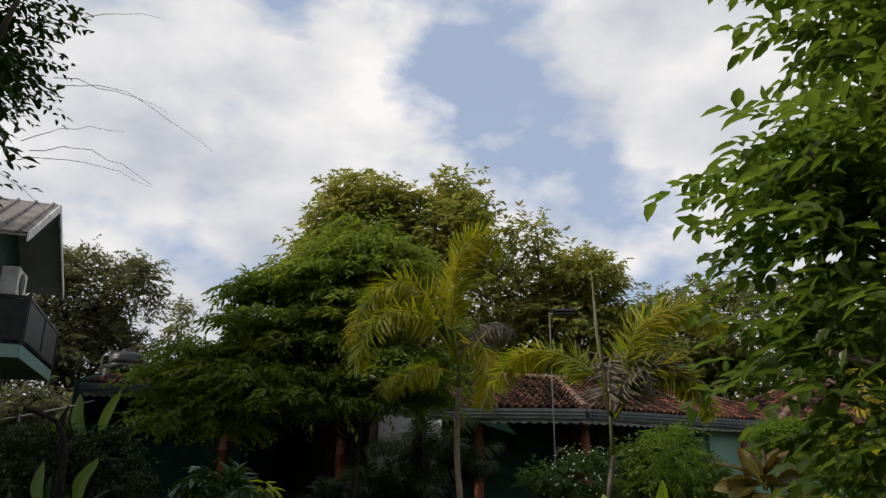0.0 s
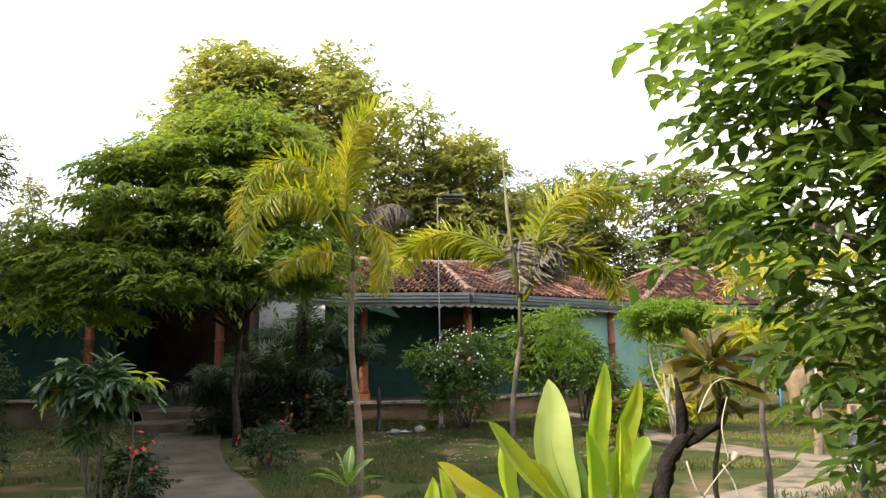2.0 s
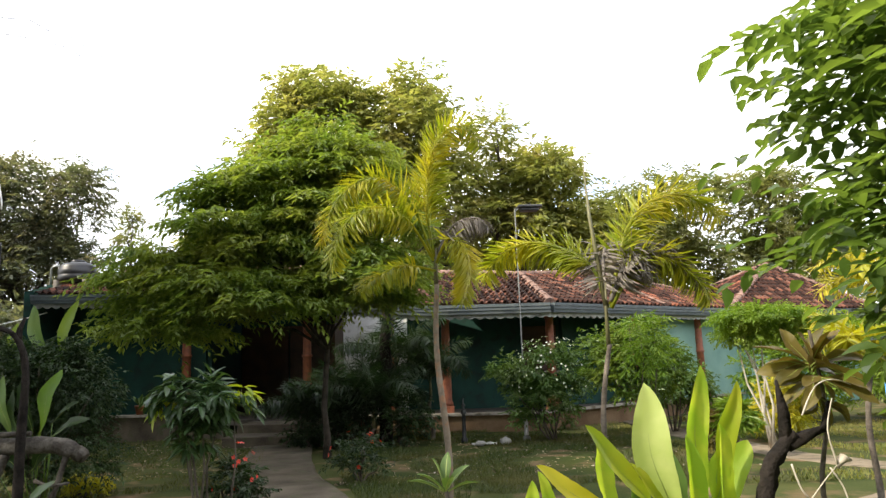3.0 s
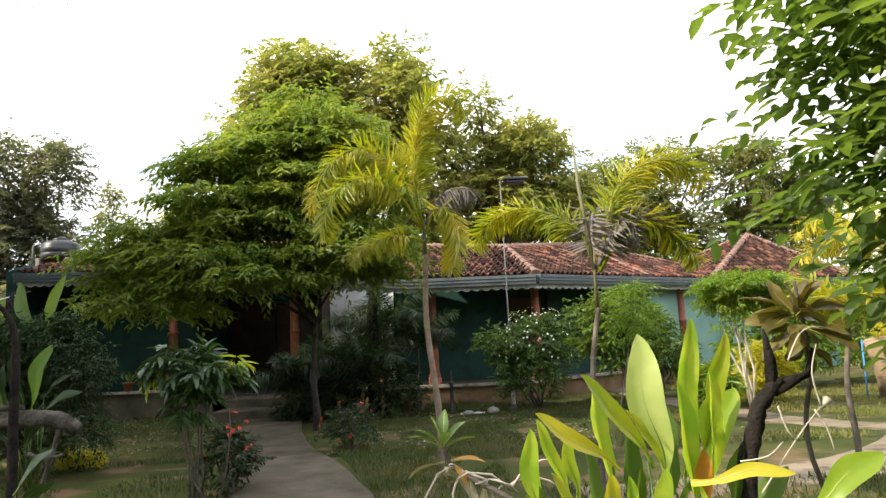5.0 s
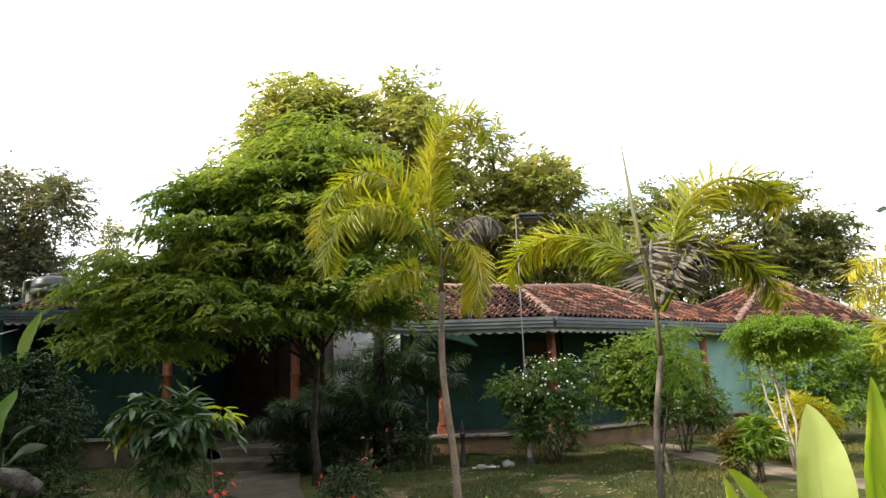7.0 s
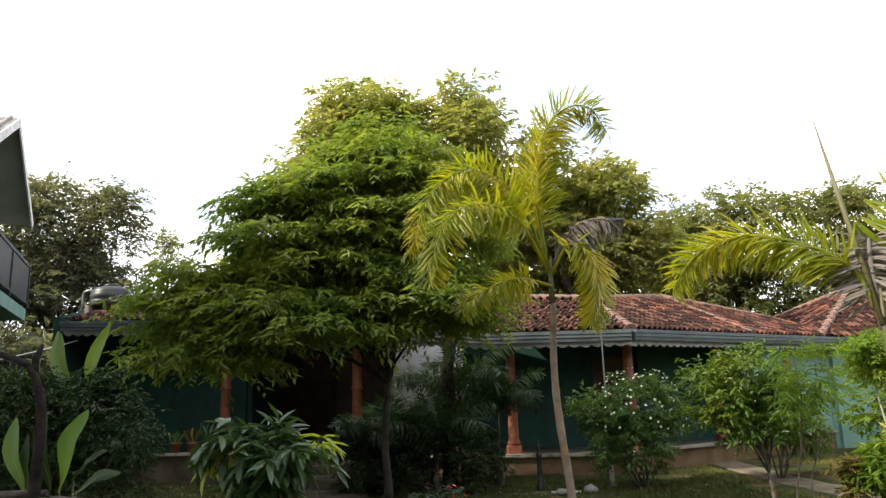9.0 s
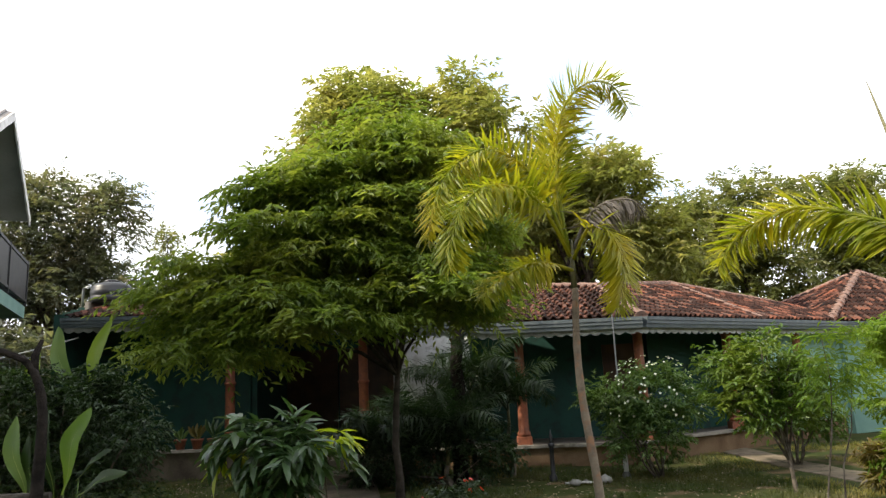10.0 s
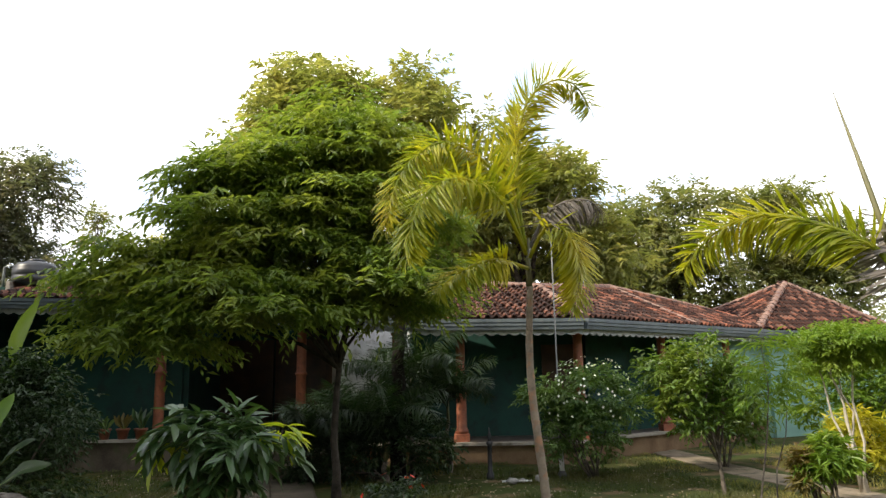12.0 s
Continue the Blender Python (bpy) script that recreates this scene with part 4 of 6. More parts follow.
# its boughs lie in flat tiers: (height, then x, y, half-width and half-depth of each bough)
TIERS = [(2.08, (-3.6, 10.4, 0.55, 0.6)), (2.4, (-3.7, 10.7, 0.55, 0.8), (-2.4, 10.4, 0.9, 0.8)), (2.75, (-3.6, 10.8, 0.65, 0.9), (-2.5, 10.5, 1.0, 1.0), (-1.1, 11.0, 0.85, 0.9), (-0.45, 11.2, 0.5, 0.7)), (2.5, (-0.55, 11.2, 0.45, 0.5)), (2.92, (-0.25, 11.2, 0.5, 0.6)),
         (3.15, (-3.15, 10.8, 0.65, 1.0), (-2.2, 10.9, 1.0, 1.0), (-0.9, 11.2, 0.8, 1.0)), (3.55, (-2.8, 10.6, 0.65, 1.1), (-1.8, 11.0, 0.9, 1.0), (-0.5, 11.3, 0.7, 0.9)), (3.98, (-2.6, 11.0, 0.7, 0.9), (-1.3, 11.1, 0.8, 0.9)),
         (4.4, (-2.1, 11.0, 0.6, 0.9), (-1.0, 11.2, 0.6, 0.8)), (4.8, (-1.6, 11.1, 0.5, 0.8), (-0.8, 11.3, 0.4, 0.6)), (5.1, (-1.3, 11.2, 0.35, 0.5))]
tree("tree", (-1.38, 11.6, 0), (-1.36, 11.5, 2.55), [(x, y, z + 0.09 * math.sin(3.4 * x + 2.1 * z + 1.3 * y), rx, ry, 0.11) for z, *boughs in TIERS for x, y, rx, ry in boughs],
     12, 450, 12, 13, 0.135, LEAF_FRONT, "spreading green tree with layered boughs before the house", 0.25, 0.06, 30, 0.5, 0.12, 0.38, 0.2, aspect=0.34, bark=DARK_BARK, calm=0.45)
tree("tree", (10.4, 26.8, 0), (10.3, 26.0, 3.6), [(10.2, 24.5, 6.6, 1.5, 1.6, 1.6), (8.3, 24.8, 5.6, 1.5, 1.6, 1.7), (9.5, 24.5, 4.0, 2.5, 1.6, 1.5)],
     13, 120, 22, 7, 0.24, LEAF_FAR, "leafy tree beyond the tiled roofs", 0.5, 0.22, 12, 0.45)
tree("tree", (14.0, 27.2, 0), (14.0, 26.6, 3.6), [(13.6, 25.2, 6.6, 1.7, 1.6, 1.5), (15.6, 25.8, 5.6, 1.6, 1.6, 1.6), (14.5, 25.4, 4.2, 2.5, 1.6, 1.6)],
     16, 120, 22, 7, 0.24, LEAF_FAR, "leafy tree beyond the tiled roofs", 0.5, 0.22, 12, 0.45)
tree("tree", (-12.5, 23, 0), (-12.0, 22.6, 3.5), [(-12.0, 22, 6.6, 0.7, 1.2, 1.5), (-10.2, 22, 6.3, 0.6, 1.2, 1.5), (-11.1, 22, 5.4, 0.9, 1.2, 0.9), (-13.8, 22, 7.0, 0.9, 1.4, 1.6), (-11.2, 22, 4.4, 2.0, 1.5, 1.3)],
     14, 230, 17, 7, 0.18, LEAF_LEFT, "dusky tree with olive and russet leaves", 0.42, 0.2, 16, 0.42)
tree("tree", (-16.0, 22, 0), (-15.8, 21.6, 3.5), [(-15.8, 21, 6.4, 1.8, 1.5, 2.0), (-14.2, 20.5, 4.4, 2.0, 1.5, 1.6)],
     17, 160, 18, 7, 0.19, LEAF_LEFT, "dusky tree with olive and russet leaves", 0.42, 0.2, 10, 0.42)
tree("tree", (-10.0, 26, 0), (-10.05, 26, 5.2), [(-10.05, 26, 6.4, 0.3, 0.3, 0.9)], 18, 22, 5, 6, 0.2, LEAF_FAR, "thin young tree with sparse tiers of leaves", 0.18, 0.05, 12, 0.4)
tree("tree", (-6.6, 27, 0), (-6.6, 26.6, 2.6), [(-6.6, 26, 4.6, 2.2, 1.5, 1.8), (-8.6, 26, 3.6, 1.8, 1.5, 1.4)], 19, 90, 20, 7, 0.22, LEAF_BACK, "low olive tree behind the house", 0.42, 0.15, 10, 0.42)
# the tree beside the first steps of the walk, its boughs at eye height
tree("tree", (2.26, 2.05, 0), (1.9, 1.95, 1.6), [(1.44, 1.78, 2.34, 0.40, 0.30, 0.40), (1.76, 1.88, 2.80, 0.5, 0.34, 0.40), (1.19, 1.80, 2.03, 0.18, 0.18, 0.16), (1.15, 1.80, 1.86, 0.15, 0.15, 0.12), (1.5, 1.95, 2.0, 0.4, 0.3, 0.4), (1.72, 1.9, 2.3, 0.35, 0.3, 0.45), (1.40, 1.98, 1.76, 0.3, 0.25, 0.16), (1.08, 1.82, 1.69, 0.13, 0.12, 0.04)],
     31, 204, 4, 11, 0.075, LEAF_NEAR, "leafy tree with long feather-shaped sprays", 0.11, 0.06, 34, 0.29, 0.5, 0.2, 0.35, -0.8, 0.44, True, calm=0.7)
tree("tree", (1.96, 1.25, 0), (1.8, 1.45, 1.0), [(1.32, 1.85, 1.44, 0.16, 0.14, 0.14), (1.42, 1.85, 1.22, 0.14, 0.14, 0.18)],
     32, 24, 4, 9, 0.08, LEAF_NEAR, "sapling with glossy feather-shaped leaves", 0.08, 0.025, 8, 0.2, 0.6, 0.25, 0.3, -0.9, 0.42, True)
over = tree("tree", (-3.7, 3.5, 0), (-3.2, 3.2, 2.9), [(-2.55, 3.0, 3.55, 0.5, 0.4, 0.55), (-2.95, 3.1, 3.0, 0.5, 0.4, 0.5)],
            33, 110, 12, 7, 0.06, LEAF_SHADED, "overhanging small-leaved tree with long bare drooping twigs", 0.13, 0.09, 14, 0.2, fine=True)
# Added tree out of view, its crown placed to shade path and hedge.
tree("tree", (-7.0, 6.5, 0), (-6.8, 6.6, 4.2), [(-5.6, 5.0, 4.9, 1.3, 1.3, 1.0), (-8.0, 7.8, 6.4, 1.6, 1.6, 1.2), (-10.7, 8.8, 7.0, 1.6, 1.6, 1.0), (-10.4, 5.8, 6.3, 1.6, 1.5, 1.0), (-6.8, 6.4, 5.8, 1.4, 1.4, 1.2), (-7.2, 4.0, 5.4, 1.6, 1.4, 1.2), (-9.0, 9.6, 7.6, 1.6, 1.5, 1.0), (-5.9, 2.6, 5.0, 1.4, 1.2, 1.0)],
     34, 390, 14, 7, 0.17, LEAF_SHADED, "large unseen tree added to shade the left of the garden", 0.45, 0.2, 14, 0.4)
random.seed(5)
for x0, z0, x1, z1 in ((-1.9, 3.25, -1.1, 2.9), (-1.95, 2.85, -1.25, 2.6), (-1.9, 3.2, -1.3, 3.05), (-2.0, 2.8, -1.4, 2.72), (-1.9, 3.55, -1.35, 3.55), (-2.0, 2.9, -1.55, 3.0), (-2.3, 2.75, -2.10, 2.35), (-2.2, 2.8, -1.86, 2.5)):
    bm = bmesh.new()
    line = bend((x0 + 3.7, 3.0 - 3.5, z0), (x1 + 3.7, random.uniform(2.8, 3.3) - 3.5, z1), 0.10, 8, 0.018)
    tube(bm, line, [0.0022 - 0.0002 * i for i in range(9)], 5)
    part("twig", bm, BARK, over, "long bare drooping twig")

# ---- distant woods closing the view ----
def woods(name, centre, half, seed, count, mat, label):
    rng = np.random.default_rng(seed)
    c = np.stack([rng.uniform(centre[0] - half[0], centre[0] + half[0], count), rng.uniform(centre[1] - half[1], centre[1] + half[1], count),
                  rng.random(count) ** 0.8 * half[2] * (0.75 + 0.25 * np.sin(np.arange(count)))], 1)
    o = unit(rng.normal(size=(count, 3)))
    ob = part(name, foliage(name, rng, c, o, 0.9, 22, 6, 0.34, twig=0.6), mat)
    return tagged(ob, label, "woods", kind="stuff")


woods("woods", (16, 33, 0), (13, 2, 4.5), 41, 300, LEAF_FAR, "dark line of woods beyond the garden")
woods("woods", (-16, 30, 0), (12, 2, 4.0), 42, 240, LEAF_LEFT, "dark line of woods beyond the garden")
woods("woods", (3, 27.5, 0), (8, 1.2, 6.8), 47, 430, LEAF_FAR, "tangled woods behind the house")
woods("woods", (19, 19, 0), (3, 5, 3.0), 43, 160, LEAF_FAR, "thick greenery at the garden's far side")
# Two tree belts out of view, added to cut skylight on the facade.
woods("woods", (2, -9, 0), (16, 2, 8.0), 45, 420, LEAF_FAR, "unseen tree belt added behind the walk to block skylight")
woods("woods", (20, 2, 0), (2, 10, 6.0), 46, 260, LEAF_FAR, "unseen tree belt added at the side to block skylight")
woods("woods", (-12.4, 18.8, 0), (3.2, 2, 3.3), 44, 230, LEAF_LEFT, "thick dusky undergrowth behind the fence")

# ---- palms ----
palm((0.24, 6.92, 0.08), (0.19, 6.9, 2.15), [],
     21, "foxtail palm with yellow-green plumed fronds and slim ringed trunk", trunk=0.028, shaft=0.36,
     ribs=[(((0.17, 6.88, 2.40), (0.01, 6.80, 2.85), (-0.19, 6.75, 3.09), (-0.44, 6.70, 3.17), (-0.68, 6.60, 2.99), (-0.81, 6.55, 2.73), (-0.85, 6.50, 2.47)), 0.25, 0.9, 0.28),
           (((0.17, 6.86, 2.38), (-0.03, 6.65, 2.69), (-0.23, 6.50, 2.81), (-0.46, 6.40, 2.80), (-0.62, 6.30, 2.65), (-0.70, 6.25, 2.45), (-0.73, 6.25, 2.25)), 0.25, 0.85, 0.35),
           (((0.18, 6.90, 2.42), (0.13, 6.90, 2.90), (0.16, 6.90, 3.30), (0.23, 6.85, 3.56), (0.40, 6.80, 3.70), (0.56, 6.75, 3.66), (0.66, 6.70, 3.44)), 0.24, 1.1, 0.10),
           (((0.18, 6.92, 2.42), (0.11, 7.00, 2.98), (0.12, 7.00, 3.29), (0.20, 7.00, 3.52), (0.34, 7.00, 3.62)), 0.22, 1.1, 0.05),
           (((0.20, 6.88, 2.36), (0.29, 6.75, 2.55), (0.40, 6.70, 2.54), (0.48, 6.65, 2.37), (0.46, 6.60, 2.14), (0.40, 6.60, 1.97)), 0.21, 0.9, 0.35),
           (((0.18, 6.87, 2.28), (-0.04, 6.70, 2.31), (-0.23, 6.60, 2.27), (-0.41, 6.55, 2.17), (-0.52, 6.50, 2.07)), 0.21, 0.8, 0.3)],
     dead_ribs=[((0.21, 6.90, 2.44), (0.32, 6.85, 2.66), (0.46, 6.80, 2.76), (0.62, 6.75, 2.76), (0.68, 6.70, 2.67))])
palm((0.97, 4.35, 0.1), (1.11, 4.45, 1.48), [],
     22, "young palm with arching yellow fronds and withered lower ones", trunk=0.017, shaft=0.40, blade=0.24, spear=0.82, bark=BARK,
     ribs=[(((1.12, 4.46, 1.70), (1.08, 4.50, 1.92), (1.00, 4.55, 2.03), (0.88, 4.65, 2.12), (0.71, 4.75, 2.17), (0.54, 4.85, 2.11), (0.42, 4.90, 1.96)), 0.17, 0.95, 0.12),
           (((1.14, 4.45, 1.72), (1.27, 4.45, 2.17), (1.45, 4.45, 2.37), (1.68, 4.45, 2.40), (1.87, 4.45, 2.26)), 0.18, 0.95, 0.15),
           (((1.14, 4.44, 1.70), (1.33, 4.40, 2.00), (1.49, 4.35, 1.98), (1.62, 4.30, 1.86), (1.70, 4.30, 1.74)), 0.16, 0.9, 0.25)],
     dead_ribs=[((1.14, 4.45, 1.74), (1.29, 4.42, 2.05), (1.45, 4.40, 2.08), (1.58, 4.38, 2.00), (1.68, 4.35, 1.83)), ((1.14, 4.44, 1.74), (1.25, 4.40, 1.98), (1.33, 4.35, 2.00), (1.37, 4.30, 1.89)), ((1.11, 4.46, 1.7), (1.13, 4.5, 2.0), (1.18, 4.55, 2.12), (1.25, 4.6, 2.08))])
palm((5.75, 8.0, 0), (5.8, 8.0, 1.75), [(-85, 60, 1.35, 115), (-70, 40, 1.1, 95), (80, 60, 1.3, 110), (-110, 55, 1.1, 120), (10, 80, 1.2, 60), (150, 60, 1.0, 110)],
     23, "golden palm with pale trunk", trunk=0.045, mat=LEAF_YELLOW, blade=0.3)
palm((3.16, 5.2, 0.1), (3.28, 5.25, 1.22), [(-90, 50, 0.5, 80), (90, 60, 0.5, 90), (-30, 70, 0.5, 70), (40, 50, 0.45, 90), (180, 60, 0.42, 80), (-130, 45, 0.45, 90), (130, 65, 0.42, 70)],
     24, "slender sapling palm with short feathery leaves", trunk=0.021, shaft=0.2, blade=0.17, bark=BARK)
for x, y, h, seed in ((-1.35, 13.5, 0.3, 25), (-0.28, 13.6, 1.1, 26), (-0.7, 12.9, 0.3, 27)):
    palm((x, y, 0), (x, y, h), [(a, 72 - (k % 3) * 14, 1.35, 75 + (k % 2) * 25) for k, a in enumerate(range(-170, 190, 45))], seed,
         "clump palm with the house's shade put into its leaf colour", trunk=0.04, mat=LEAF_SHADED, blade=0.32, bark=BARK)


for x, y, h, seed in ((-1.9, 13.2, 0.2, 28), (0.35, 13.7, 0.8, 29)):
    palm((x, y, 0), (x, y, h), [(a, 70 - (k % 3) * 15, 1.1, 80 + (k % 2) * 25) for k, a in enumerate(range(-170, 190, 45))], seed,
         "clump palm with the house's shade put into its leaf colour", trunk=0.035, mat=LEAF_SHADED, blade=0.28, bark=BARK)
old = thing("old_trunk", (-0.5, 13.3, 0), "dark weathered trunk standing before the verandah", "tree trunk")
random.seed(12)
bm = bmesh.new()
tube(bm, bend((0, 0, -0.1), (0.06, 0.05, 3.0), 0.0, 8, 0.012), [0.13 - 0.006 * i for i in range(9)], 10, 0.12)
part("trunk", bm, CHARRED, old)
for k in range(4):
    bm = bmesh.new()
    a = 1.4 * k + 0.6
    tube(bm, bend((0.05, 0.04, 2.2 + 0.15 * k), (0.9 * math.sin(a), 0.5 * math.cos(a), 3.5 + 0.1 * k), 0.08, 5, 0.04), [0.05, 0.042, 0.035, 0.028, 0.02, 0.012], 7)
    part("branch", bm, CHARRED, old)
shrub("undergrowth", (-0.6, 13.0, 0), [(-0.5, 13.0, 0.45, 0.9, 0.35, 0.5), (-1.6, 13.2, 0.35, 0.6, 0.3, 0.4)], 75, 110, 10, 7, 0.09, LEAF_SHADED, "tangled undergrowth below the trunks, leaves darkened for shade", 0.14, 6, 0.18)
shrub("undergrowth", (-6.9, 14.8, 0), [(-7.0, 14.9, 0.6, 0.7, 0.35, 0.6)], 76, 55, 10, 7, 0.09, LEAF_SHADED, "pot-grown greenery along the verandah, leaves darkened for shade", 0.14, 6, 0.18)

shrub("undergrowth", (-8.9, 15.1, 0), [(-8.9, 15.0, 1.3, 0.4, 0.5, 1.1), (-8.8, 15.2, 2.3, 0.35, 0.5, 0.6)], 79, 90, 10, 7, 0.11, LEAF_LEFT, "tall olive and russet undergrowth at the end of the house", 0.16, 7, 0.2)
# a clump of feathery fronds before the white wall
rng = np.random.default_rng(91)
areca = thing("palm_clump", (-0.85, 13.7, 0), "clump of slender feathery palm fronds darkened for shade", "palm")
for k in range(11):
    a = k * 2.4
    part("frond", frond(rng, (0.10 * math.sin(a), 0.10 * math.cos(a), 0.0), a, radians(84 - 1.6 * k), 1.45 + 0.09 * (k % 7), radians(55 + 6 * (k % 5)), 2.2, n=42, blade=0.30, plume=0.35, width=0.017, bare=0.42), LEAF_SHADED, areca)

# ---- broad-leaved plants ----
def blade(rng, base, az, rise, length, width, bow, stalk=0.15, fold=0.18, twist=0.0, n=12, peak=1.1):
    """A long paddle leaf with a folded midrib and a wavy edge. Returns the mesh."""
    k = np.linspace(0, 1, n + 1)
    ang = rise - bow * k ** 1.5
    step = length / n
    h = np.concatenate([[0], np.cumsum(np.cos(ang[:-1]) * step)])
    z = np.concatenate([[0], np.cumsum(np.sin(ang[:-1]) * step)])
    d = np.array([math.sin(az), math.cos(az), 0])
    side = np.array([d[1], -d[0], 0])
    mid = np.array(base) + h[:, None] * d + z[:, None] * np.array([0, 0, 1.0])
    way = np.cos(ang)[:, None] * d + np.sin(ang)[:, None] * np.array([0, 0, 1.0])
    up = np.cross(np.broadcast_to(side, way.shape), way)
    s = np.clip((k - stalk) / (1 - stalk), 0, 1)
    half = np.maximum(width / 2 * np.sin(math.pi * np.clip(s, 0, 1) ** peak) ** 0.8, 0.009 * (1 - k) + 0.0008)
    cols = (-1.0, -0.55, 0.0, 0.55, 1.0)
    wave = rng.normal(size=(n + 1, 5)) * 0.05
    sd = side * math.cos(twist) + up * math.sin(twist)
    up = up * math.cos(twist) - side * math.sin(twist)
    v = []
    for j, c in enumerate(cols):
        v.append(mid + sd * (half * c)[:, None] + up * (half * (abs(c) ** 1.3 * fold * 2 + wave[:, j] * abs(c)))[:, None])
    v = np.stack(v, 1).reshape(-1, 3)
    f = np.array([[i * 5 + j, i * 5 + j + 1, i * 5 + j + 6, i * 5 + j + 5] for i in range(n) for j in range(4)])
    return mesh_arrays("leaf", v, f, True)


RIB = material("pale_midrib", (0.20, 0.27, 0.05), (0.30, 0.36, 0.09), 8, 0.5, 0.0)


def midrib(base, az, rise, length, bow, n=10):
    """The raised rib along the middle of a paddle leaf."""
    k = np.linspace(0, 1, 13)
    ang = rise - bow * k ** 1.5
    step = length / 12
    h = np.concatenate([[0], np.cumsum(np.cos(ang[:-1]) * step)])
    z = np.concatenate([[0], np.cumsum(np.sin(ang[:-1]) * step)])
    pts = [Vector(base) + Vector((h[i] * math.sin(az), h[i] * math.cos(az), z[i])) for i in range(12)]
    bm = bmesh.new()
    tube(bm, pts, [0.0048 - 0.00034 * i for i in range(12)], 5)
    return bm


def rosette(name, foot, spec, seed, mat, label, category="plant", width=0.1, stalk=0.15, part_name="leaf"):
    """spec: (dx, dy, dz, azimuth, rise, length, bow[, material]) of each leaf."""
    rng = np.random.default_rng(seed)
    t = thing(name, foot, label, category)
    for row in spec:
        dx, dy, dz, az, rise, length, bow = row[:7]
        m = row[7] if len(row) > 7 else mat
        tw = rng.uniform(-0.25, 0.25) + (math.copysign(rng.uniform(0.95, 1.5), math.sin(radians(az))) if rise > 55 and abs(math.sin(radians(az))) > 0.5 else 0.0)
        ob = part(part_name, blade(rng, (dx, dy, dz), radians(az), radians(rise), length, width * rng.uniform(0.85, 1.15) * length ** 0.4, radians(bow), stalk, twist=tw), m, t)
        part("midrib", midrib((dx, dy, dz), radians(az), radians(rise), length, radians(bow)), RIB, ob)
    return t


def paddle(rng, base, tip, width, bow=0.1, face=(0, -1, 0.3), roll=0.0, n=30, peak=1.35):
    """A broad pointed leaf from base to tip, its upper side towards face, bowed backwards."""
    base, tip = np.array(base, float), np.array(tip, float)
    k = np.linspace(0, 1, n + 1)
    way = unit((tip - base)[None])[0]
    face = np.array(face, float)
    side = unit(np.cross(way, face)[None])[0]
    up = np.cross(side, way)
    side, up = side * math.cos(roll) + up * math.sin(roll), up * math.cos(roll) - side * math.sin(roll)
    size = np.linalg.norm(tip - base)
    mid = base + (tip - base) * k[:, None] + up * (size * bow * np.sin(k * math.pi))[:, None] + side * (size * 0.03 * np.sin(k * 2.5 * math.pi))[:, None]
    half = np.maximum(width / 2 * np.sin(math.pi * np.clip((k - 0.06) / 0.94, 0, 1) ** peak) ** 0.7, 0.008 * (1 - k) + 0.0006)
    v = []
    for c in (-1.0, -0.55, 0.0, 0.55, 1.0):
        ripple = 0.10 * np.sin(k * 13 + c * 2 + rng.uniform(0, 6)) * abs(c) + rng.choice([-1, 1], n + 1) * rng.uniform(0.01, 0.05, n + 1) * abs(c)
        v.append(mid + side * (half * c)[:, None] + up * (half * (abs(c) ** 1.2 * 0.34 + ripple))[:, None])
    f = np.array([[i * 5 + j, i * 5 + j + 1, i * 5 + j + 6, i * 5 + j + 5] for i in range(n) for j in range(4)])
    rib = bmesh.new()
    tube(rib, [Vector(p) - Vector(up) * 0.001 for p in mid[:-1]], [0.0032 * (1 - 0.9 * i / n) for i in range(n)], 5)
    return mesh_arrays("leaf", np.stack(v, 1).reshape(-1, 3), f, True), rib


def leafy(name, foot, spec, seed, mat, label, part_name="leaf", category="plant", face=(0, -1, 0.3), stalks=False):
    """spec: base, tip and width of each leaf, in the world, then its material and roll where they differ."""
    rng = np.random.default_rng(seed)
    t = thing(name, foot, label, category)
    for base, tip, width, *rest in spec:
        blade_mesh, rib = paddle(rng, Vector(base) - Vector(foot), Vector(tip) - Vector(foot), width, rng.uniform(0.02, 0.09), face, roll=rest[1] if len(rest) > 1 else rng.uniform(-0.8, 0.8))
        ob = part(part_name, blade_mesh, rest[0] if rest and rest[0] else mat, t)
        part("midrib", rib, RIB, ob)
        if stalks:
            bm = bmesh.new()
            at = Vector(base) - Vector(foot)
            low = Vector((at.x * 0.35, at.y * 0.35, -0.04))
            tube(bm, [low, low.lerp(at, 0.5) + Vector((rng.uniform(-0.02, 0.02), 0, 0)), at + (Vector(tip) - Vector(base)) * 0.08], [0.008, 0.006, 0.0045], 6)
            part("stalk", bm, LEAF_BUSH, t)
    return t


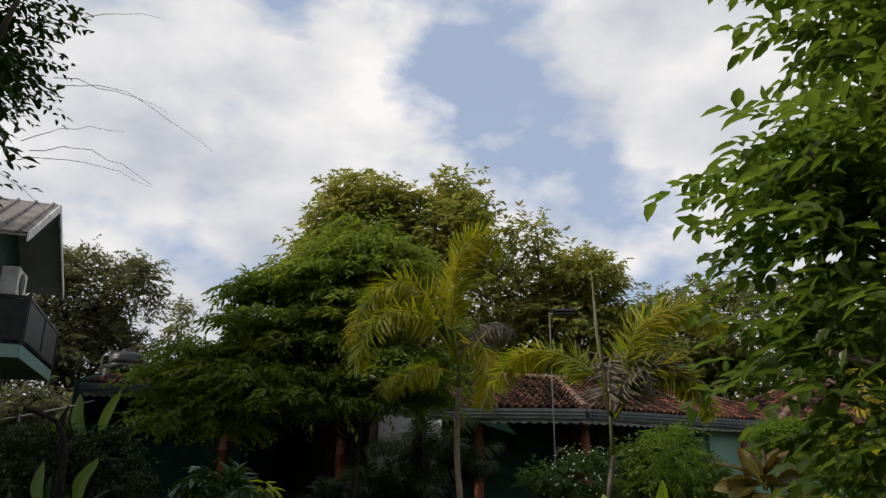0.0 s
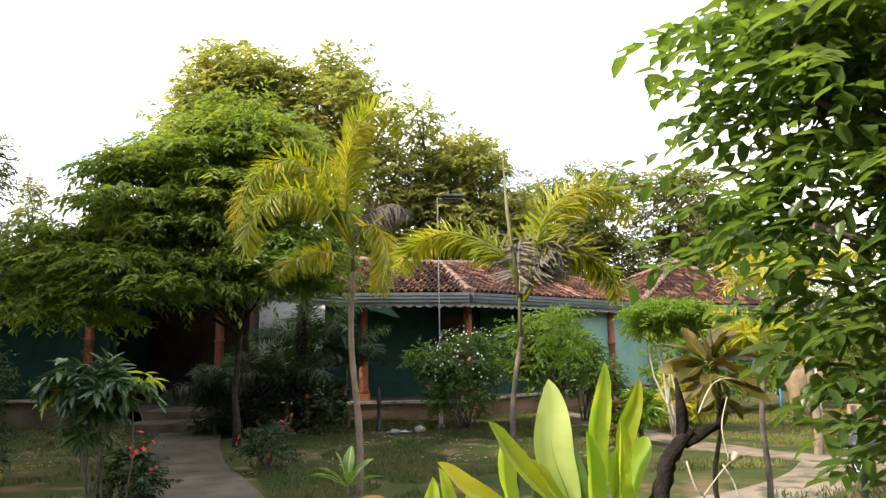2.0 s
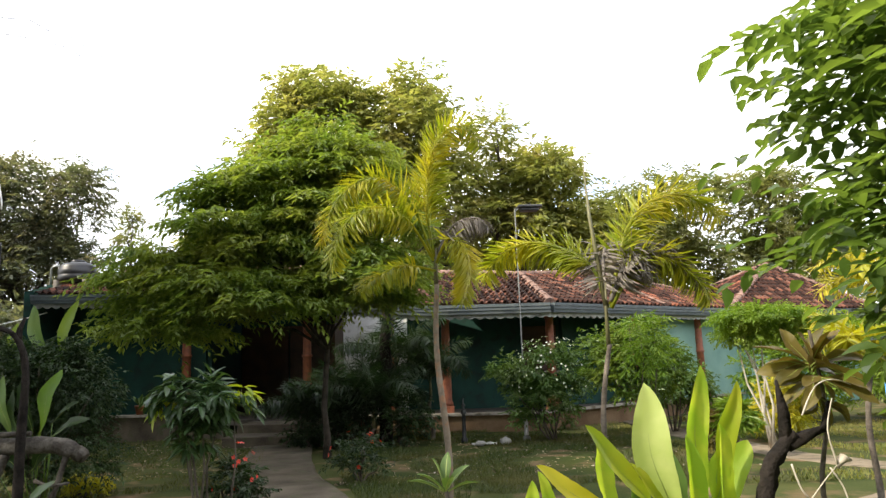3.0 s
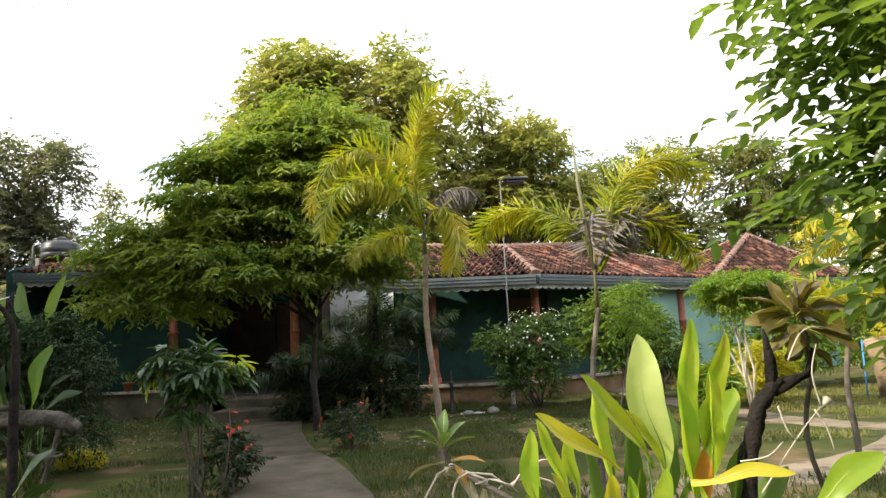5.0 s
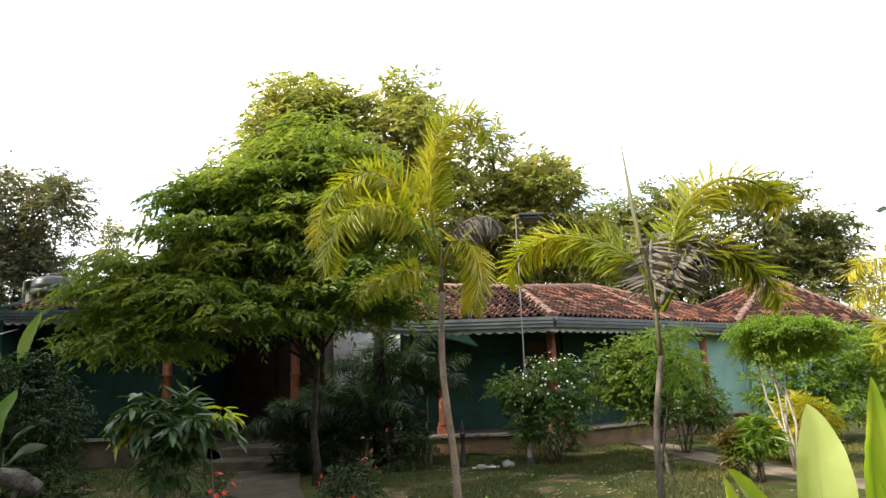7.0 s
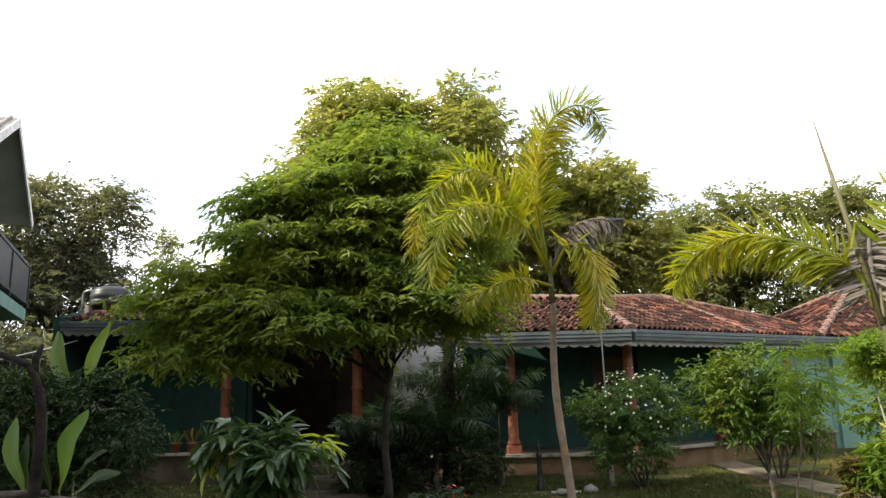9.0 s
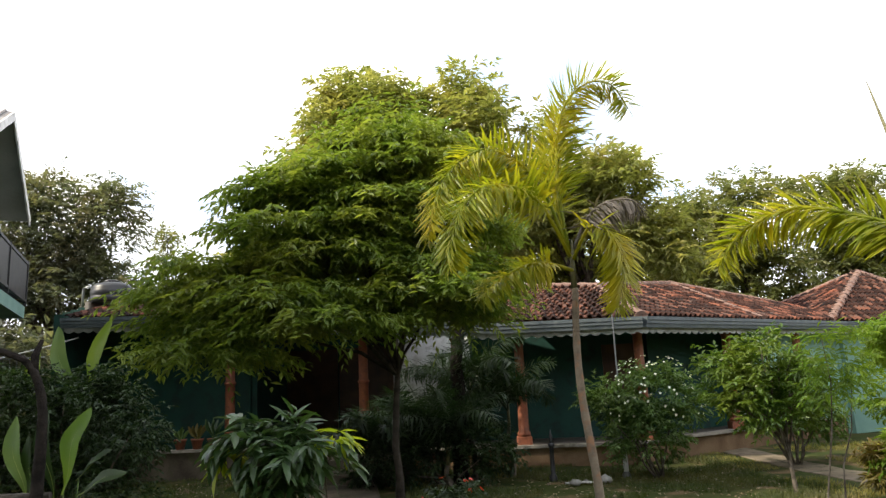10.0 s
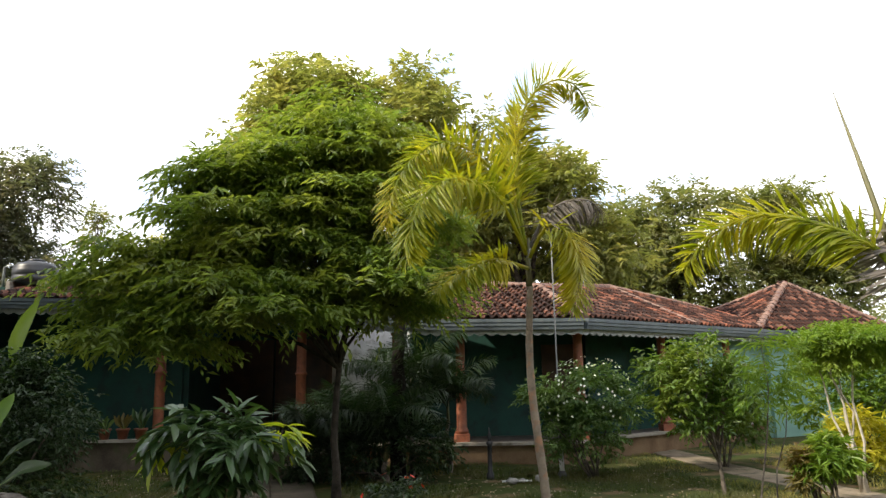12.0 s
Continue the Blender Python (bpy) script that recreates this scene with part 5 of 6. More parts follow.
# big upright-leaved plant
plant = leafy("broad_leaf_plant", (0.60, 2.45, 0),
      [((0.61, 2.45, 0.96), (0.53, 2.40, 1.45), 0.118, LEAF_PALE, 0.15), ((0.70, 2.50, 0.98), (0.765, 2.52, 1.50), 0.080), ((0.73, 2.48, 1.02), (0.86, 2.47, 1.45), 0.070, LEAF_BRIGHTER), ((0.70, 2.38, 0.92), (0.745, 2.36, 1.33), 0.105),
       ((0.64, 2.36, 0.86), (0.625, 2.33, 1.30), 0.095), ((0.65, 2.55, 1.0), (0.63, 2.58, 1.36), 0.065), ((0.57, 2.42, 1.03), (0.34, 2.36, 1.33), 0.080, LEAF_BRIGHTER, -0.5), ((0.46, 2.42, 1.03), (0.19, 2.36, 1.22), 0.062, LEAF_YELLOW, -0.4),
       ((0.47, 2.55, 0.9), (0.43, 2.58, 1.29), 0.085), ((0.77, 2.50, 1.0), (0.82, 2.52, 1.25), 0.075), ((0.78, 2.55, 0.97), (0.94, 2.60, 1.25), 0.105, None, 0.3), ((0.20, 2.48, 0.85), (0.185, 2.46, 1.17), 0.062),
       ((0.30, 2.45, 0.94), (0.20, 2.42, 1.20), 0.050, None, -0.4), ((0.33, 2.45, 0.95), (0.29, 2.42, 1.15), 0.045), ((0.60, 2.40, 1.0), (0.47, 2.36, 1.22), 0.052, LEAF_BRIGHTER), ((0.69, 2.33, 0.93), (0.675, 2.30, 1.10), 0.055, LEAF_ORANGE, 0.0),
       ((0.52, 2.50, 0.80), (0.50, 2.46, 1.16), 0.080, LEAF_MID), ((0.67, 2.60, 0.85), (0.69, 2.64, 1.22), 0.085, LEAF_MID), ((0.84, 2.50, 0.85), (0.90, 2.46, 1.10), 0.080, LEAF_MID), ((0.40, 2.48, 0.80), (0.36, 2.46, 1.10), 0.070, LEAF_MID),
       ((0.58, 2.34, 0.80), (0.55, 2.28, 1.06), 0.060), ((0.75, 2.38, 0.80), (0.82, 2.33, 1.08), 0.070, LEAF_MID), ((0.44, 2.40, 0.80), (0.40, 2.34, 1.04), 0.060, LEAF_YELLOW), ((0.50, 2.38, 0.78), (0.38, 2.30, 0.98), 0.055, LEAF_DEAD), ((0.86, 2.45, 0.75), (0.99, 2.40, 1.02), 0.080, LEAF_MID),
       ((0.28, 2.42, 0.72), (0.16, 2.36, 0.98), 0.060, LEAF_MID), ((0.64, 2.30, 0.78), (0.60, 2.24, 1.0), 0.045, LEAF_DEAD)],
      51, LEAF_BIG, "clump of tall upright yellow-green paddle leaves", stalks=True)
# crowded lower leaves, some withered, at the foot of the clump
rng = np.random.default_rng(93)
random.seed(93)
for k in range(34):
    a = random.uniform(-2.9, 2.9)
    base = Vector((random.uniform(-0.40, 0.22), random.uniform(-0.10, 0.10), random.uniform(0.55, 0.80)))
    reach = random.uniform(0.05, 0.17)
    tip = base + Vector((reach * math.sin(a), -0.06 + 0.05 * math.cos(a), random.uniform(0.14, 0.30)))
    skin = (LEAF_MID, LEAF_BIG, LEAF_BUSH, LEAF_BRIGHTER, LEAF_MID, LEAF_DEAD, LEAF_BUSH, LEAF_ORANGE, LEAF_MID, LEAF_BROWN)[k % 10]
    if skin in (LEAF_DEAD, LEAF_ORANGE, LEAF_BROWN):
        tip.z = base.z + random.uniform(-0.05, 0.14)
    blade_mesh, rib = paddle(rng, base, tip, random.uniform(0.03, 0.06), random.uniform(0.02, 0.12), (0, -1, 0.4), roll=random.uniform(-0.9, 0.9), n=16)
    part("midrib", rib, RIB, part("leaf", blade_mesh, skin, plant))
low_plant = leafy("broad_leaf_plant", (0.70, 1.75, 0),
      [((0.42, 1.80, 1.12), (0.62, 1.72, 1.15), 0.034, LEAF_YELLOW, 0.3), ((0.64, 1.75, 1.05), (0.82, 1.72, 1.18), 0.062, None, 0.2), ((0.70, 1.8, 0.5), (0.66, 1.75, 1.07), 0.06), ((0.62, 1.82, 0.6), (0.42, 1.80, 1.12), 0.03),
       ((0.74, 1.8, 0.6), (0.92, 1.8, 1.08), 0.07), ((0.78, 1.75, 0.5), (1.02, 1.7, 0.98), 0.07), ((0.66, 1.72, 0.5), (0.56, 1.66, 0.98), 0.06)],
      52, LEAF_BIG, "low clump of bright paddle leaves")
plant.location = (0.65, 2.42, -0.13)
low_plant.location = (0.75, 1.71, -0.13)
# bananas and their kin at the dark side of the garden
leafy("banana_plant", (-4.15, 8.5, 0.1),
      [((-4.10, 8.5, 1.45), (-3.88, 8.45, 2.27), 0.15, LEAF_BRIGHT, 0.2), ((-4.22, 8.55, 1.45), (-4.41, 8.5, 2.21), 0.14, LEAF_MID, -0.2), ((-4.52, 8.5, 1.4), (-4.57, 8.5, 2.02), 0.15, LEAF_BRIGHT, 0.1), ((-4.2, 8.6, 1.0), (-4.12, 8.65, 1.75), 0.14, LEAF_MID)],
      53, LEAF_MID, "young banana plant rising behind the dark hedge", stalks=True)
leafy("banana_plant", (-3.55, 7.2, 0.12),
      [((-3.60, 7.2, 0.85), (-3.43, 7.2, 1.47), 0.15, LEAF_BRIGHT, 0.1), ((-3.68, 7.25, 0.8), (-3.76, 7.2, 1.46), 0.13), ((-3.48, 7.15, 0.95), (-3.15, 7.0, 1.17), 0.10), ((-3.85, 7.2, 0.8), (-3.98, 7.2, 1.42), 0.13, LEAF_MID),
       ((-3.44, 7.1, 0.85), (-3.02, 6.95, 1.02), 0.09), ((-3.5, 7.1, 0.75), (-3.18, 6.9, 0.80), 0.10), ((-3.75, 7.2, 0.7), (-3.84, 7.15, 1.30), 0.13), ((-3.6, 7.1, 0.55), (-3.36, 6.9, 0.78), 0.10), ((-3.7, 7.1, 0.5), (-3.9, 6.9, 0.9), 0.12), ((-4.0, 7.2, 0.6), (-4.2, 7.1, 1.15), 0.14)],
      57, LEAF_SHADED, "young banana plant with upright and drooping leaves darkened for shade", stalks=True)
leafy("broad_leaf_plant", (-2.55, 4.75, 0.14),
      [((-2.5, 4.75, 0.52), (-2.22, 4.65, 0.80), 0.08, LEAF_MANGO), ((-2.5, 4.75, 0.45), (-2.2, 4.6, 0.62), 0.07), ((-2.55, 4.75, 0.45), (-2.62, 4.65, 0.84), 0.09, LEAF_MANGO), ((-2.6, 4.75, 0.42), (-2.8, 4.65, 0.72), 0.09), ((-2.5, 4.7, 0.42), (-2.36, 4.55, 0.5), 0.07)],
      58, LEAF_SHADED, "low leafy plant beside the fallen log, darkened for shade", stalks=True)
# small rosette on a bare stem, one leaf turned orange
ros = rosette("cordyline", (0.02, 3.2, 0.12),
              [(0, 0, 0.76, a, r, l, 40) for a, r, l in ((-80, 30, 0.17), (-105, 48, 0.15), (-35, 70, 0.16), (15, 80, 0.17), (60, 52, 0.16), (95, 28, 0.15), (170, 50, 0.13))]
              + [(0.01, 0, 0.70, 85, 8, 0.17, 35, LEAF_ORANGE), (0.02, -0.01, 0.70, 130, -30, 0.12, 50, LEAF_ORANGE), (0, 0, 0.70, -75, -8, 0.18, 45, LEAF_DEAD), (0, 0, 0.68, 60, -35, 0.18, 40, LEAF_DEAD), (0.1, -0.02, 0.64, 170, -60, 0.15, 20, LEAF_DEAD), (0.16, -0.04, 0.62, -160, -65, 0.16, 20, LEAF_DEAD)],
              54, LEAF_MID, "small leafy cane with orange withered leaves on a leaning stem", width=0.10, stalk=0.1)
bm = bmesh.new()
tube(bm, smooth([(0.0, 0, 0.78), (0.02, -0.01, 0.70), (0.10, -0.04, 0.64), (0.22, -0.12, 0.58), (0.36, -0.22, 0.48), (0.46, -0.30, 0.25), (0.5, -0.34, -0.05)]), [0.008 + 0.0003 * i for i in range(25)], 7, 0.12)
part("stem", bm, BARK, ros)
random.seed(8)
for k in range(9):
    bm = bmesh.new()
    x0 = random.uniform(0.02, 0.3)
    a = random.uniform(-2.6, 2.6)
    tube(bm, bend((x0, -0.4 * x0, 0.70 - 0.42 * x0), (x0 + 0.24 * math.sin(a), -0.1, random.uniform(0.4, 0.72)), 0.2, 5, 0.05), [0.006, 0.0055, 0.005, 0.0045, 0.004, 0.003], 5)
    part("dead_stalk", bm, ROOT, ros, "pale bare stalk")
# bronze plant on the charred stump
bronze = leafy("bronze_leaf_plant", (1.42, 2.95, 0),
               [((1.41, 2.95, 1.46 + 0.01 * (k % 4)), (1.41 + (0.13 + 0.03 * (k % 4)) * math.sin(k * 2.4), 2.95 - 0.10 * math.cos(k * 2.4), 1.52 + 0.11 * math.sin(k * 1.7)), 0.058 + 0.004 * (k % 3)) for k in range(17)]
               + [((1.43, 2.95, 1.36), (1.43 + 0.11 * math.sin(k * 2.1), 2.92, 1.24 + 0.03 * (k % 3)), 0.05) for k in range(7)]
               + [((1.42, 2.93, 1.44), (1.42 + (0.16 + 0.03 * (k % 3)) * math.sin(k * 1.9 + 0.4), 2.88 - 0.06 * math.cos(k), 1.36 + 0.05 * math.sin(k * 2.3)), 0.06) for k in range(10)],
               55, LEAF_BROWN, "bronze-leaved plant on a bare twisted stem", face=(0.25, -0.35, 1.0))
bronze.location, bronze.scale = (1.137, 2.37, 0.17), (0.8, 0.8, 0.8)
bm = bmesh.new()
tube(bm, smooth([(0.02, 0, -0.15), (0.06, 0, 0.6), (-0.02, 0, 1.0), (0.03, 0, 1.3), (0.0, 0, 1.62)]), [0.014 - 0.0005 * i for i in range(17)], 7, 0.1)
part("stem", bm, BARK, bronze)

# ---- shrubs ----
shrub("mango_shrub", (-1.80, 6.15, 0.1), [(-1.78, 6.05, 1.22, 0.29, 0.29, 0.12), (-1.78, 6.05, 1.12, 0.18, 0.18, 0.12), (-1.84, 6.05, 0.84, 0.07, 0.09, 0.20)], 61, 34, 4, 7, 0.14, LEAF_MANGO, "young mango bush with long drooping leaves", 0.09, 4, 0.11, 0.014, aspect=0.27, droop=0.48, fine=True)
shrub("mango_shoots", (-1.66, 6.1, 0.1), [(-1.42, 5.98, 1.22, 0.13, 0.12, 0.03), (-2.10, 6.05, 1.17, 0.05, 0.08, 0.03)], 62, 5, 3, 6, 0.13, LEAF_BRIGHTER, "fresh yellow-green shoots on the mango bush", 0.04, 2, 0.06, 0.010, aspect=0.24, droop=0.6, fine=True)
shrub("hedge_bush", (-4.0, 8.1, 0.05), [(-3.8, 8.1, 1.25, 0.52, 0.45, 0.52), (-4.6, 8.2, 1.28, 0.6, 0.45, 0.52), (-4.0, 8.0, 0.62, 0.8, 0.45, 0.45), (-5.3, 8.5, 1.15, 0.6, 0.45, 0.6)], 63, 420, 12, 7, 0.055, LEAF_SHADED, "dense small-leaved bush with shade in its leaf colour", 0.12, 8, 0.12)
shrub("flowering_shrub", (2.45, 12.6, 0), [(2.45, 12.6, 1.15, 0.72, 0.5, 0.52), (2.3, 12.6, 0.65, 0.6, 0.45, 0.45), (1.75, 12.7, 1.1, 0.3, 0.3, 0.35)], 64, 150, 10, 7, 0.085, LEAF_MID, "rounded shrub dotted with small white flowers", 0.13, 8, 0.16)
tree("small_tree", (3.6, 10.9, 0), (3.58, 10.95, 0.62), [(3.45, 11.0, 1.62, 0.40, 0.4, 0.34), (3.85, 11.0, 1.30, 0.36, 0.4, 0.34), (3.1, 11.0, 1.2, 0.34, 0.4, 0.32), (3.55, 11.0, 0.95, 0.5, 0.4, 0.22), (2.95, 11.1, 1.6, 0.2, 0.25, 0.16)],
     65, 120, 8, 7, 0.095, LEAF_BUSH, "leafy bright green bush on a short trunk", 0.14, 0.034, 14, 0.17, category="small tree")
shrub("yellow_sapling", (2.33, 7.75, 0.05), [(2.50, 7.75, 1.5, 0.15, 0.15, 0.32)], 66, 22, 5, 7, 0.10, LEAF_BRIGHT, "thin sapling with narrow yellow-green leaves", 0.1, 2, 0.16, 0.010, aspect=0.2, droop=0.4)
shrub("clipped_tree", (5.35, 10.6, 0), [(5.25, 10.5, 1.92, 0.75, 0.5, 0.13), (5.0, 10.5, 1.72, 0.40, 0.35, 0.16), (5.85, 10.6, 1.8, 0.35, 0.35, 0.2)], 67, 240, 9, 7, 0.07, LEAF_BRIGHT, "flat-topped clipped tree with pale forked stems", 0.12, 5, 0.13, 0.022, bark=ROOT, low=-0.9)
shrub("croton", (4.4, 9.9, 0), [(4.42, 9.9, 0.46, 0.21, 0.2, 0.30)], 68, 30, 6, 7, 0.15, LEAF_BRIGHT, "yellow and red variegated croton bush", 0.08, 6, 0.1, aspect=0.22)
shrub("croton", (4.28, 10.0, 0), [(4.2, 10.0, 0.32, 0.16, 0.16, 0.26)], 69, 16, 7, 6, 0.13, LEAF_BROWN, "reddish croton bush beside the path", 0.08, 5, 0.1, aspect=0.25)
shrub("yellow_bush", (6.0, 11.6, 0), [(6.0, 11.6, 0.5, 0.42, 0.35, 0.42)], 70, 40, 8, 7, 0.14, LEAF_YELLOW, "golden-leaved bush in full sun", 0.12, 8, 0.15, aspect=0.25)
shrub("garden_shrub", (4.9, 13.4, 0), [(4.75, 13.4, 0.9, 0.5, 0.4, 0.55), (5.3, 13.6, 0.7, 0.4, 0.35, 0.45)], 78, 90, 9, 7, 0.10, LEAF_MID, "green shrub before the pale wall", 0.16, 6, 0.17)
shrub("garden_shrub", (7.6, 14.0, 0), [(7.6, 14, 1.0, 1.0, 0.7, 0.9), (9.3, 14.2, 1.1, 1.0, 0.7, 1.0)], 71, 150, 10, 7, 0.12, LEAF_BRIGHT, "bright green shrubbery along the house", 0.2, 8, 0.2)
shrub("garden_shrub", (11.5, 13.6, 0), [(11.2, 13.6, 1.1, 1.2, 0.8, 1.0), (13.2, 13, 1.3, 1.2, 0.8, 1.2)], 72, 170, 10, 7, 0.13, LEAF_FRONT, "mixed green shrubbery at the garden's edge", 0.22, 8, 0.22)
shrub("yellow_groundcover", (-3.75, 8.6, 0.04), [(-3.75, 8.6, 0.16, 0.22, 0.12, 0.09)], 77, 26, 6, 6, 0.06, LEAF_YELLOW, "low patch of yellow leaves on the grass", 0.06, 4, 0.08)
shrub("ixora_bush", (-1.56, 6.3, 0.1), [(-1.55, 6.3, 0.42, 0.15, 0.15, 0.30)], 73, 26, 8, 6, 0.06, LEAF_SHADED, "low bush with small red flower heads", 0.08, 5, 0.1)
shrub("ixora_bush", (-0.72, 8.9, 0.03), [(-0.72, 8.9, 0.30, 0.3, 0.25, 0.24)], 74, 26, 8, 6, 0.06, LEAF_SHADED, "low bush with small red flower heads", 0.08, 5, 0.1)


# ---- flowers ----
RED = leaf_material("red_petal", (0.55, 0.03, 0.02), (0.65, 0.08, 0.04), (0.6, 0.05, 0.03), 0.3)
PETAL = leaf_material("white_petal", (0.75, 0.75, 0.70), (0.82, 0.82, 0.78), (0.8, 0.8, 0.74), 0.3)


def flowers(parent_at, blobs, seed, count, size, mat, name, label):
    """Small five-petalled heads on the outer side of a bush, as one object."""
    rng = np.random.default_rng(seed)
    c, o = clumps(rng, blobs, count, 0.95, -0.3)
    n = count * 5
    base, a = np.repeat(c, 5, 0), np.tile(np.arange(5) * 2 * math.pi / 5, count)
    o5 = np.repeat(o, 5, 0)
    s1 = unit(np.cross(o5, np.array([0.3, 0.2, 1.0])))
    s2 = np.cross(o5, s1)
    way = s1 * np.cos(a)[:, None] + s2 * np.sin(a)[:, None] + o5 * 0.3
    me = leaves(name, base, way, o5, np.full(n, size), np.full(n, size * 0.7), 0.1, 0.1)
    return tagged(part(name, me, mat), label, "flowers", kind="stuff")


flowers(None, [(2.45, 12.6, 1.05, 0.8, 0.62, 0.78)], 81, 120, 0.025, PETAL, "white_flowers", "small white flowers scattered over the shrub")
flowers(None, [(-1.55, 6.28, 0.48, 0.19, 0.18, 0.36)], 82, 14, 0.026, RED, "red_flowers", "small red flower heads on the low bush")
flowers(None, [(-0.72, 8.85, 0.34, 0.36, 0.3, 0.3)], 83, 8, 0.035, RED, "red_flowers", "small red flower heads on the low bush")


def litter(name, boxes, seed, count, mat, label, size=0.05):
    """Fallen leaves lying on the lawn."""
    rng = np.random.default_rng(seed)
    x0, x1, y0, y1 = boxes
    x, y = rng.uniform(x0, x1, count), rng.uniform(y0, y1, count)
    z = np.array([ground_height(a, b) for a, b in zip(x, y)])
    a = rng.uniform(0, 6.28, count)
    way = np.stack([np.cos(a), np.sin(a), rng.uniform(-0.1, 0.25, count)], 1)
    up = np.array([0, 0, 1.0]) + rng.normal(size=(count, 3)) * 0.2
    s = size * rng.uniform(0.6, 1.4, count)
    return tagged(part(name, leaves(name, np.stack([x, y, z], 1), way, up, s, s * 0.5), mat), label, "fallen leaves", kind="stuff")


litter("fallen_leaves", (-1, 4.2, 8.5, 14), 84, 1100, LEAF_DEAD, "dry fallen leaves on the lawn")
litter("fallen_leaves", (-5.5, -2.6, 10, 15), 85, 500, LEAF_DEAD, "dry fallen leaves on the lawn")


def grass(name, box_, seed, count, mat, label, height=0.06):
    rng = np.random.default_rng(seed)
    x0, x1, y0, y1 = box_
    x, y = rng.uniform(x0, x1, count), rng.uniform(y0, y1, count)
    keep = np.array([noise.noise(Vector((a * 0.8, b * 0.8, 11.0))) > -0.12 for a, b in zip(x, y)])
    path = (np.abs(x - (-1.0 - 0.17 * (y - 6.5))) < 0.53) | ((np.abs(x - 5.05) < 0.6) & (y > 8)) | ((np.abs(x - 5.6) < 0.8) & (y < 8.6)) | ((np.abs(y - 6.5) < 0.65) & (x > 0.8) & (x < 5.6))
    keep &= ~path
    x, y = x[keep], y[keep]
    n = len(x)
    z = np.array([ground_height(a, b) - 0.02 for a, b in zip(x, y)])
    a = rng.uniform(0, 6.28, n)
    way = np.stack([np.cos(a) * 0.6, np.sin(a) * 0.6, rng.uniform(0.4, 1.0, n)], 1)
    up = np.stack([np.cos(a), np.sin(a), np.zeros(n) - 0.3], 1)
    s = height * rng.uniform(0.5, 1.5, n)
    return tagged(part(name, leaves(name, np.stack([x, y, z], 1), way, up, s, s * 0.16), mat), label, "grass", kind="stuff")


LEAF_GRASS = leaf_material("grass_blade", (0.030, 0.052, 0.008), (0.066, 0.086, 0.015), (0.11, 0.10, 0.032), 0.4, 0.6, 0.7)
# Dry grass, its colour also lightened for the sunlit side of the lawn.
DRY_SUNLIT_GRASS = leaf_material("dry_sunlit_grass_blade", (0.10, 0.13, 0.022), (0.20, 0.19, 0.045), (0.26, 0.22, 0.07), 0.4, 0.6, 0.7)
grass("grass", (-1.2, 4.2, 6.0, 15.0), 86, 62000, LEAF_GRASS, "short patchy lawn grass")
grass("grass", (-6.5, -1.2, 6.0, 15.5), 87, 26000, LEAF_GRASS, "short patchy lawn grass")
grass("grass", (-3.5, 7.5, 2.6, 6.0), 89, 26000, LEAF_GRASS, "short patchy lawn grass")
grass("grass", (3.9, 15, 6.0, 16.0), 88, 80000, DRY_SUNLIT_GRASS, "dry yellowish lawn grass, lightened for the sun on it")

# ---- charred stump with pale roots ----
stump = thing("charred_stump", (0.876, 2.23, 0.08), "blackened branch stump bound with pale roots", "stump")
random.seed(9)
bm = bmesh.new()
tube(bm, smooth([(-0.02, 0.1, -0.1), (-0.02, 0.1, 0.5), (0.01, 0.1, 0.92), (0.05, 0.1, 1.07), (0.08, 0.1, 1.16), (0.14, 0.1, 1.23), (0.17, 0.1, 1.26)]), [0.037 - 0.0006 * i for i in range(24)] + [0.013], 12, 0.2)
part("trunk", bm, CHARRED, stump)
bm = bmesh.new()
tube(bm, [(0.14, 0.1, 1.22), (0.14, 0.1, 1.32), (0.13, 0.1, 1.40), (0.125, 0.1, 1.44)], [0.026, 0.019, 0.011, 0.004], 8, 0.2)
part("branch", bm, CHARRED, stump)
bm = bmesh.new()
tube(bm, [(0.14, 0.1, 1.22), (0.2, 0.1, 1.24), (0.28, 0.1, 1.27), (0.31, 0.1, 1.36)], [0.026, 0.022, 0.017, 0.008], 8, 0.15)
part("branch", bm, CHARRED, stump)
for line in (((-0.02, -0.05, 0.9), (0.08, -0.06, 1.03), (0.16, -0.06, 1.12), (0.22, -0.05, 1.17)), ((-0.07, -0.02, 1.0), (0.0, -0.07, 1.02), (0.07, -0.05, 1.06)), ((0.06, -0.06, 1.18), (0.08, -0.07, 1.1), (0.12, -0.06, 1.06)),
             ((0.22, -0.05, 1.17), (0.20, -0.05, 1.28), (0.24, -0.03, 1.38)), ((0.12, -0.05, 1.33), (0.18, -0.04, 1.42), (0.26, -0.02, 1.44), (0.33, 0, 1.42)), ((0.2, -0.04, 1.16), (0.23, -0.05, 1.1), (0.25, -0.05, 1.02)), ((-0.05, -0.05, 0.85), (0.03, -0.07, 0.83), (0.1, -0.06, 0.88))):
    bm = bmesh.new()
    tube(bm, smooth(line), [0.0034 - 0.00016 * i for i in range(4 * (len(line) - 1) + 1)], 6, 0.12)
    part("root", bm, ROOT, stump, "pale bare root")
bm = bmesh.new()
tube(bm, [(0.22, -0.05, 1.16), (0.24, -0.05, 1.19), (0.27, -0.04, 1.18)], [0.009, 0.016, 0.006], 7, 0.3)
part("knot", bm, ROOT, stump, "pale root knot")

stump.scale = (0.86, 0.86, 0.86)

